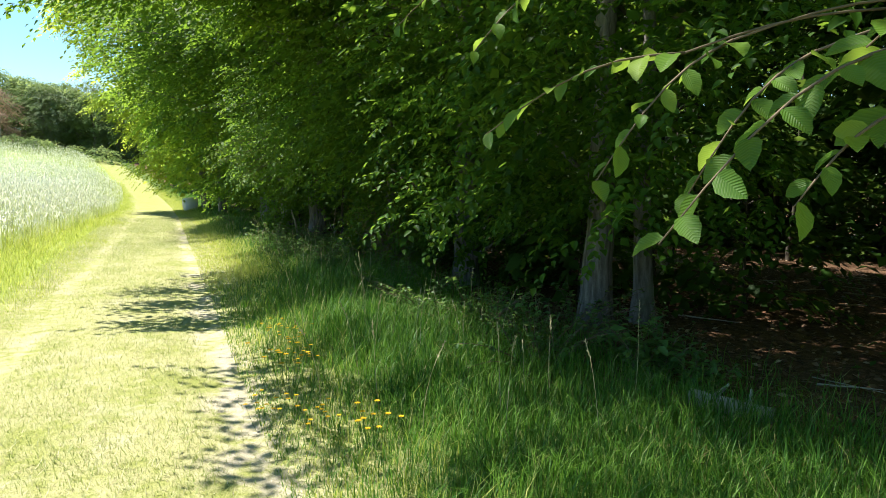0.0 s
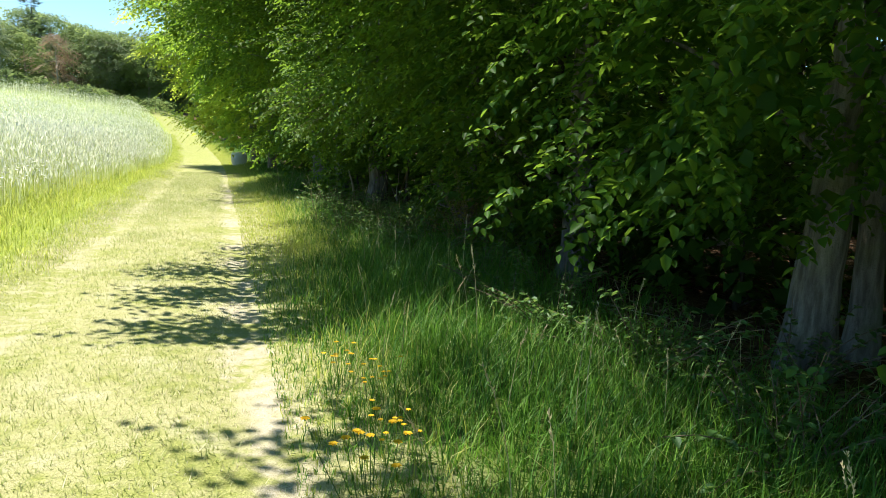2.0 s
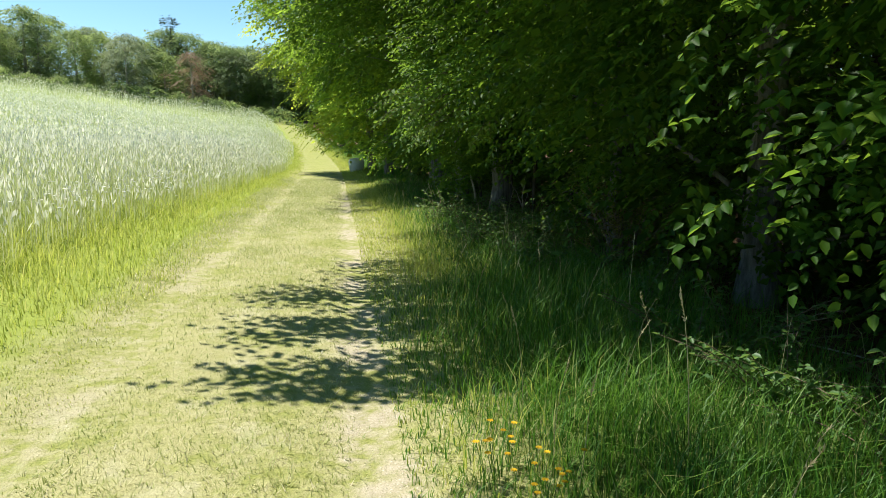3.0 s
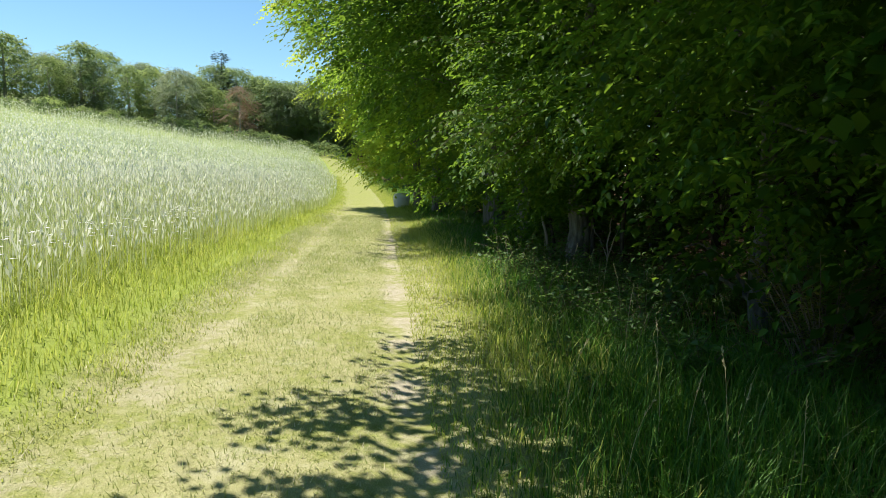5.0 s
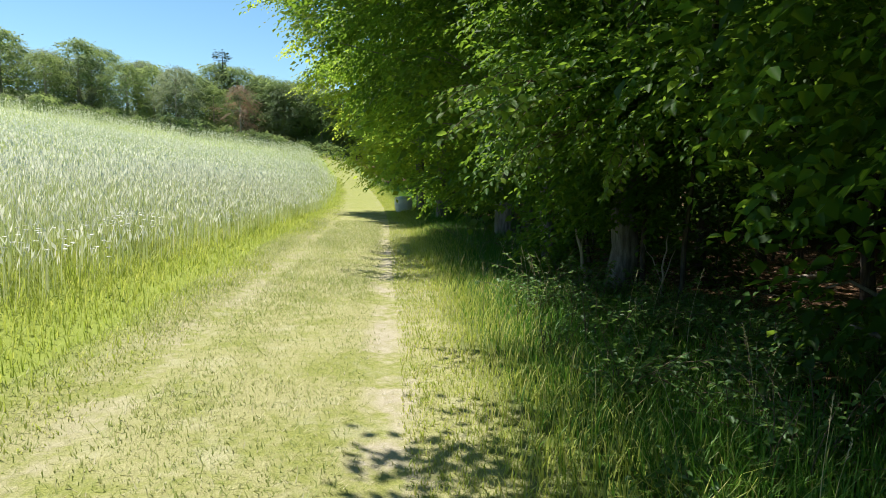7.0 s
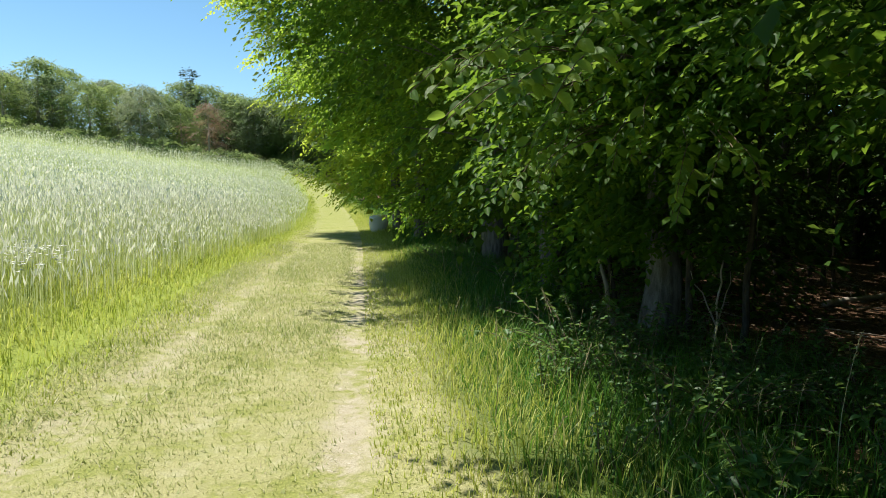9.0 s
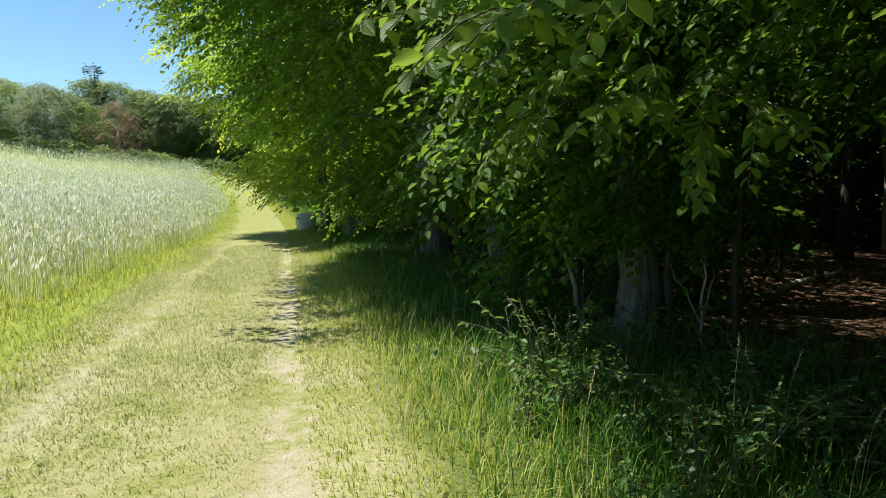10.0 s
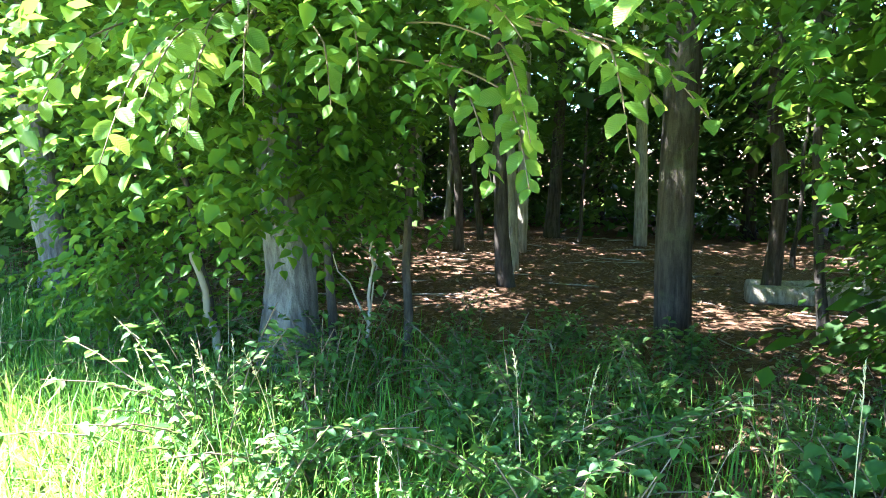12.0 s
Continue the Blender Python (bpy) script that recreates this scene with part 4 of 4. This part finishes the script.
def foot_shoots():
    """Leafy shoots springing from the old trunk."""
    r = np.random.default_rng(91)
    k = 760
    a, z = r.uniform(0, 6.283, k), 0.35 + 2.7 * r.random(k) ** 0.7
    d = r.uniform(0.16, 0.62, k) * np.clip(z / 1.2, 0.45, 1)
    keep = ~((z < 1.05) & (np.cos(a + 2.2) > 0.2))
    a, z, d = a[keep], z[keep], d[keep]
    p = np.stack([d * np.cos(a), d * np.sin(a), z], 1)
    s = Shape()
    sprays(s, p, np.stack([np.cos(a), np.sin(a), 0 * a + 0.2], 1), r, leaves=8, size=0.075, length=0.3, tone=0.45)
    put("shoot_foliage", s.mesh("shoot_foliage"), HORNBEAM, edge_b, "small leaves sprouting from the trunk", kind="stuff")


foot_shoots()

# ---- saplings, stubs and logs ----
DEAD = plain_material("bleached_wood", (0.36, 0.32, 0.26), 0.9, 0.1, 0.5, 40.0)
LICHEN = bark_material("log_bark", (0.20, 0.17, 0.13), (0.42, 0.38, 0.31))


def pole(name, label, x, y, tall, girth, lean, seed, material, fork=False, category="sapling", group=""):
    r = np.random.default_rng(seed)
    thing = tagged(new(name), label=label, category=category, group=group)
    line = trunk_line(tall, lean, r, 12)
    put("stem", Shape().tube(line, girth * np.linspace(1.15, 0.5, 12), 9, 0.05, seed).mesh("stem", True), material, thing)
    if fork:
        for sgn in (-1, 1):
            s = np.linspace(0, 1, 6)[:, None]
            arm = line[5] + np.array([0.22 * sgn, 0.10, 0.55]) * s + r.normal(0, 0.015, (6, 3)) * s
            put("branch", Shape().tube(arm, girth * np.linspace(0.6, 0.2, 6), 6).mesh("branch", True), material, thing)
    return stand(thing, x, y, 0, 1, 0.02)


pole("forest_tree", "stout dark trunk bare up to its high crown", 5.95, 17.0, 12.0, 0.155, (0.01, 0.01), 9, DARK_BARK, True, category="tree", group=INNER)
pole("sapling", "straight grey sapling beside the old hornbeam", 3.15, 18.45, 3.2, 0.036, (0.0, 0.02), 1, DARK_BARK, group="saplings")
pole("sapling", "straight grey sapling beside the old hornbeam", 3.50, 18.02, 3.4, 0.034, (0.01, 0.0), 2, DARK_BARK, group="saplings")
pole("sapling", "forked dry sapling beside the old hornbeam", 3.46, 18.26, 1.0, 0.017, (0.02, -0.03), 3, DEAD, True, group="saplings")
pole("sapling", "thin grey sapling in the thicket", 2.75, 19.3, 2.6, 0.03, (-0.05, 0.03), 4, DARK_BARK, group="saplings")
pole("tree_stub", "broken pale stub leaning at the wood edge", 2.55, 19.0, 0.95, 0.035, (-0.16, 0.10), 5, DEAD, category="stub")
pole("forest_tree", "pale sunlit trunk deep in the wood", 11.6, 22.4, 9.0, 0.12, (0.03, 0.0), 7, PALE_BARK, category="tree", group=INNER)
pole("forest_tree", "pale thin trunk deep in the wood", 15.5, 21.5, 9.0, 0.15, (0.05, 0.02), 8, PALE_BARK, category="tree", group=INNER)


def log(label, a, b, girth, seed, material, name="log"):
    r = np.random.default_rng(seed)
    a, b = np.array(a, float), np.array(b, float)
    s = np.linspace(0, 1, 12)[:, None]
    line = a + (b - a) * s + r.normal(0, girth * 0.12, (12, 3))
    line[:, 2] = height(line[:, 0], line[:, 1]) + girth * 0.75
    base = Vector(line[0])
    thing = tagged(new(name), label=label, category="log")
    thing.matrix_basis = Matrix.Translation(base)
    put("trunk", Shape().tube(line - np.array(base), girth * (1 + r.normal(0, 0.06, 12)), 14, 0.06, seed).mesh("trunk", True), material, thing)
    for i in r.choice(np.arange(2, 10), 3, replace=False):
        e = line[i] - np.array(base) + r.normal(0, 1, 3) * girth * 1.2 + [0, 0, girth * 1.8]
        put("branch_stub", Shape().tube(np.stack([line[i] - np.array(base), e]), [girth * 0.28, girth * 0.15], 7).mesh("branch_stub", True), material, thing)
    return thing


log("pale weathered log lying in the grass", (3.28, 4.75, 0), (3.52, 4.25, 0), 0.06, 11, DEAD)
log("long pale fallen trunk on the leaf litter", (8.9, 17.1, 0), (11.2, 14.6, 0), 0.13, 12, LICHEN)
log("second pale fallen trunk behind the first", (9.7, 17.4, 0), (12.0, 14.9, 0), 0.11, 13, LICHEN)
log("grey fallen branch on the leaf litter", (7.5, 22.5, 0), (10.5, 24.6, 0), 0.06, 14, DEAD)


def fallen_sticks():
    r = np.random.default_rng(92)
    s = Shape()
    for _ in range(260):
        x, y = r.uniform(3.2, 17), r.uniform(2, 32)
        a, l = r.uniform(0, 6.283), r.uniform(0.2, 1.1)
        q = np.linspace(0, 1, 4)[:, None]
        line = np.array([x, y, 0]) + np.array([np.cos(a), np.sin(a), 0]) * l * q + r.normal(0, 0.03, (4, 3)) * q
        line[:, 2] = height(line[:, 0], line[:, 1]) + 0.012 + r.random() * 0.05 * q[:, 0]
        s.tube(line, np.linspace(0.011, 0.004, 4) * r.uniform(0.5, 1.3), 5)
    tagged(put("fallen_sticks", s.mesh("fallen_sticks"), DEAD), kind="stuff", category="sticks", label="dry grey sticks scattered on the forest floor")


def leaf_litter():
    r = np.random.default_rng(93)
    s = Shape()
    k = 32000
    y = r.uniform(1, 34, k)
    x = rut_x(y) + 2.3 + 14 * r.random(k) ** 1.4
    at = on_ground(x, y, -0.006)
    a = r.uniform(0, 6.283, k)
    s.flat_leaves(at, np.stack([np.cos(a), np.sin(a), r.uniform(-0.1, 0.4, k)], 1), unit(np.array([0, 0, 1.0]) + 0.5 * random_ways(k, r)), r.uniform(0.05, 0.09, k), r.uniform(0.03, 0.055, k), r.random(k))
    tagged(put("leaf_litter", s.mesh("leaf_litter"), grass_material("dry_leaves", (0.09, 0.048, 0.026), (0.22, 0.125, 0.07), (0.36, 0.26, 0.17), 0.1, 2.5)),
           kind="stuff", category="leaves", label="brown dry beech leaves covering the forest floor")


fallen_sticks()
leaf_litter()

# ---- herbs, flowers and seed stalks on the verge ----
HERB = leaf_material("herb_leaves", (0.035, 0.10, 0.03), (0.09, 0.19, 0.045), (0.20, 0.30, 0.06), 0.35, 0.5, 0.4)
OLIVE = leaf_material("thorn_leaves", (0.07, 0.09, 0.02), (0.15, 0.16, 0.03), (0.28, 0.26, 0.05), 0.35)
STRAW = plain_material("straw", (0.50, 0.44, 0.26), 0.7, 0.2, 0.4, 30.0, 0.2)


def herb(name, label, stems, tall, spread, leaf, seed, material=None, category="shrub", group="herbs on the verge"):
    r = np.random.default_rng(seed)
    thing = tagged(new(name), label=label, category=category, group=group)
    wood, green = Shape(), Shape()
    for _ in range(stems):
        a, h = r.uniform(0, 6.283), tall * r.uniform(0.55, 1.1)
        q = np.linspace(0, 1, 6)
        lean = spread * r.uniform(0.3, 1.0)
        line = np.stack([np.cos(a) * lean * q ** 1.3 + r.normal(0, 0.06), np.sin(a) * lean * q ** 1.3 + r.normal(0, 0.06), h * q - 0.25 * lean * q ** 3], 1)
        wood.tube(line, np.linspace(0.006, 0.002, 6), 4, cap=False)
        k = int(10 + h * 14)
        w = r.uniform(0.2, 1.0, k)
        p = np.stack([np.interp(w, q, line[:, i]) for i in range(3)], 1)
        b = np.arange(k) * 2.4 + r.uniform(0, 0.6, k)
        d = np.stack([np.cos(b), np.sin(b), r.uniform(-0.5, 0.35, k)], 1)
        sz = leaf * r.uniform(0.6, 1.2, k)
        green.leaves(p, d, np.tile([0, 0, 1.0], (k, 1)) + 0.4 * random_ways(k, r), sz, sz * 0.6, np.clip(r.normal(0.45, 0.22, k), 0, 1))
    put("stemwork", wood.mesh("stems"), TWIG_BARK, thing, kind="stuff")
    put("foliage", green.mesh("leaves"), material or HERB, thing, kind="stuff")
    return thing


nettle = stand(herb("nettle_clump", "clump of dark green nettles in the verge grass", 16, 0.55, 0.3, 0.085, 201), 1.9, 14.9)
bramble = stand(herb("bramble_bush", "arching bramble with small toothed leaves", 18, 0.7, 0.75, 0.06, 202), 2.3, 16.3)
weed = stand(herb("goosefoot_plant", "leafy pale green weed at the track side", 9, 0.6, 0.28, 0.05, 203), 1.35, 16.9)
thorn = stand(herb("thorn_shrub", "olive-yellow twiggy thorn shrub under the trees", 46, 1.35, 0.9, 0.045, 204, OLIVE), 3.05, 11.9)
another(thorn, 3.5, 12.6, 90, 0.85)
another(thorn, 3.3, 20.6, 30, 0.7)
r_h = np.random.default_rng(205)
for i in range(70):
    y = r_h.uniform(11.5, 29) if i < 52 else r_h.uniform(4, 11.5)
    off = r_h.uniform(1.25, 3.3) if y > 11.5 else r_h.uniform(2.2, 3.6)
    x = float(rut_x(y)) + off
    kind_of = (nettle, bramble, weed, bramble)[r_h.integers(4)]
    if (x - 2.95) ** 2 + (y - 18.7) ** 2 > 0.3:
        another(kind_of, x, y, r_h.uniform(0, 360), r_h.uniform(0.65, 1.25) * (0.8 if off < 1.6 else 1.0))


for i in range(44):
    y = r_h.uniform(14.2, 18.2)
    x = r_h.uniform(2.3, 5.2)
    if (x - 2.95) ** 2 + (y - 18.7) ** 2 > 0.4:
        another((nettle, bramble, bramble, weed)[r_h.integers(4)], x, y, r_h.uniform(0, 360), r_h.uniform(0.5, 1.0))


def seed_stalk(seed, tall):
    r = np.random.default_rng(seed)
    thing = tagged(new("grass_stalk"), label="tall dry grass stalk with a seed head", category="grass", group="seed stalks on the verge")
    q = np.linspace(0, 1, 7)
    bend = r.uniform(0.08, 0.3) * tall
    line = np.stack([bend * q ** 2.2, 0.02 * np.sin(4 * q), tall * (q - 0.12 * q ** 3)], 1)
    put("stem", Shape().tube(line, np.linspace(0.0028, 0.0014, 7), 5, cap=False).mesh("stem"), STRAW, thing)
    head = Shape()
    k = 26
    w = r.uniform(0.8, 1.0, k)
    p = np.stack([np.interp(w, q, line[:, i]) for i in range(3)], 1)
    head.flat_leaves(p, np.array([0.35, 0, 0.9]) + 0.55 * random_ways(k, r), random_ways(k, r), r.uniform(0.012, 0.03, k), r.uniform(0.004, 0.007, k), r.random(k))
    put("seed_head", head.mesh("seed_head"), STRAW, thing, kind="stuff")
    return thing


stalks = [stand(seed_stalk(211 + i, h), x, y, turn) for i, (h, x, y, turn) in enumerate(((0.95, 1.55, 16.9, 200), (0.85, 1.48, 16.95, 150), (0.75, 0.75, 5.6, 170), (1.05, 2.15, 9.6, 80)))]
for i in range(90):
    y = r_h.uniform(4.2, 24)
    off = r_h.uniform(0.75, 2.7)
    another(stalks[r_h.integers(4)], float(rut_x(y)) + off, y, r_h.uniform(0, 360), r_h.uniform(0.6, 1.05))


def yellow_flowers(seed, heads):
    r = np.random.default_rng(seed)
    thing = tagged(new("yellow_flower_clump"), label="clump of small yellow flowers in the verge grass", category="flowers", group="yellow flowers")
    yellow_mat = plain_material("yellow_petals", (0.75, 0.48, 0.02), 0.6, 0.2, 0.3, 60.0, 0.3)
    stem = Shape()
    for _ in range(heads):
        top = np.array([r.normal(0, 0.11), r.normal(0, 0.11), r.uniform(0.24, 0.42)])
        stem.tube(np.stack([top * [0.4, 0.4, 0], top * [0.8, 0.8, 0.6], top]), [0.0025, 0.002, 0.0015], 4, cap=False)
        flower = Shape()
        b = np.arange(7) * 0.8976 + r.uniform(0, 1)
        flower.leaves(np.tile(top, (7, 1)), np.stack([np.cos(b), np.sin(b), 0 * b + 0.25], 1), np.tile([0, 0, 1.0], (7, 1)), np.full(7, 0.024), np.full(7, 0.017), np.full(7, 0.5))
        put("flower", flower.mesh("flower"), yellow_mat, thing)
    put("stemwork", stem.mesh("stems"), HERB, thing, kind="stuff")
    return thing


golden = stand(yellow_flowers(221, 12), 0.58, 6.1)
for x, y in ((0.67, 7.5), (0.75, 6.45), (0.62, 5.0), (0.9, 4.7), (0.78, 7.2), (0.35, 5.3)):
    another(golden, x, y, r_h.uniform(0, 360), r_h.uniform(0.5, 1.0))


def white_flowers():
    r = np.random.default_rng(231)
    s, stem = Shape(), Shape()
    spots = [(-4.6, 20.8, 0.55, 130), (-4.45, 34.0, 0.9, 150), (-4.3, 17.5, 0.8, 60), (-4.7, 26.5, 0.8, 60), (-4.3, 15.0, 0.7, 40)]
    for cx, cy, rad, k in spots:
        x, y = cx + r.normal(0, rad * 0.5, k), cy + r.normal(0, rad, k)
        top = on_ground(x, y, -0.55) + [0, 0, 1] * r.uniform(-0.1, 0.12, k)[:, None]
        for j in range(3):
            b = j * 2.1 + r.uniform(0, 6, k)
            s.flat_leaves(top - np.stack([np.cos(b), np.sin(b), 0 * b], 1) * 0.02, np.stack([np.cos(b), np.sin(b), 0 * b + 0.1], 1), np.tile([0, 0, 1.0], (k, 1)), np.full(k, 0.06), np.full(k, 0.05), np.full(k, 0.5))
        stem.blades(on_ground(x, y), np.full(k, 0.55), np.full(k, 0.006), np.full(k, 0.05), np.full(k, 0.3), int(cy))
    patch = tagged(new("white_flowers"), kind="stuff", category="flowers", label="patches of white mayweed along the rye edge")
    put("blossom", s.mesh("blossoms"), plain_material("white_petals", (0.8, 0.8, 0.76), 0.6, 0.2, 0.15, 60.0, 0.2), patch, kind="stuff")
    put("stemwork", stem.mesh("stems"), EDGE_GRASS, patch, kind="stuff")


white_flowers()


def wrapped_bale():
    """Something wrapped in white sheeting, far off under the trees."""
    s = Shape()
    line = np.array([[-0.6, 0, 0.45], [-0.55, 0, 0.5], [0.0, 0.02, 0.52], [0.5, 0, 0.48], [0.62, 0, 0.42]])
    s.tube(line, [0.15, 0.48, 0.52, 0.5, 0.12], 12, 0.05, 3)
    return tagged(put("wrapped_bale", s.mesh("wrapped_bale", True), plain_material("white_sheeting", (0.75, 0.78, 0.82), 0.35, 0.5, 0.3, 3.0)),
                  label="white sheeted bale lying under the far trees", category="bale")


bale_spot = (-0.25, 40.5)
wrapped_bale().matrix_basis = pose(*bale_spot, float(height(*bale_spot)) - 0.02, 0, 0, 25) @ Matrix.Diagonal((0.6, 0.6, 0.8, 1))
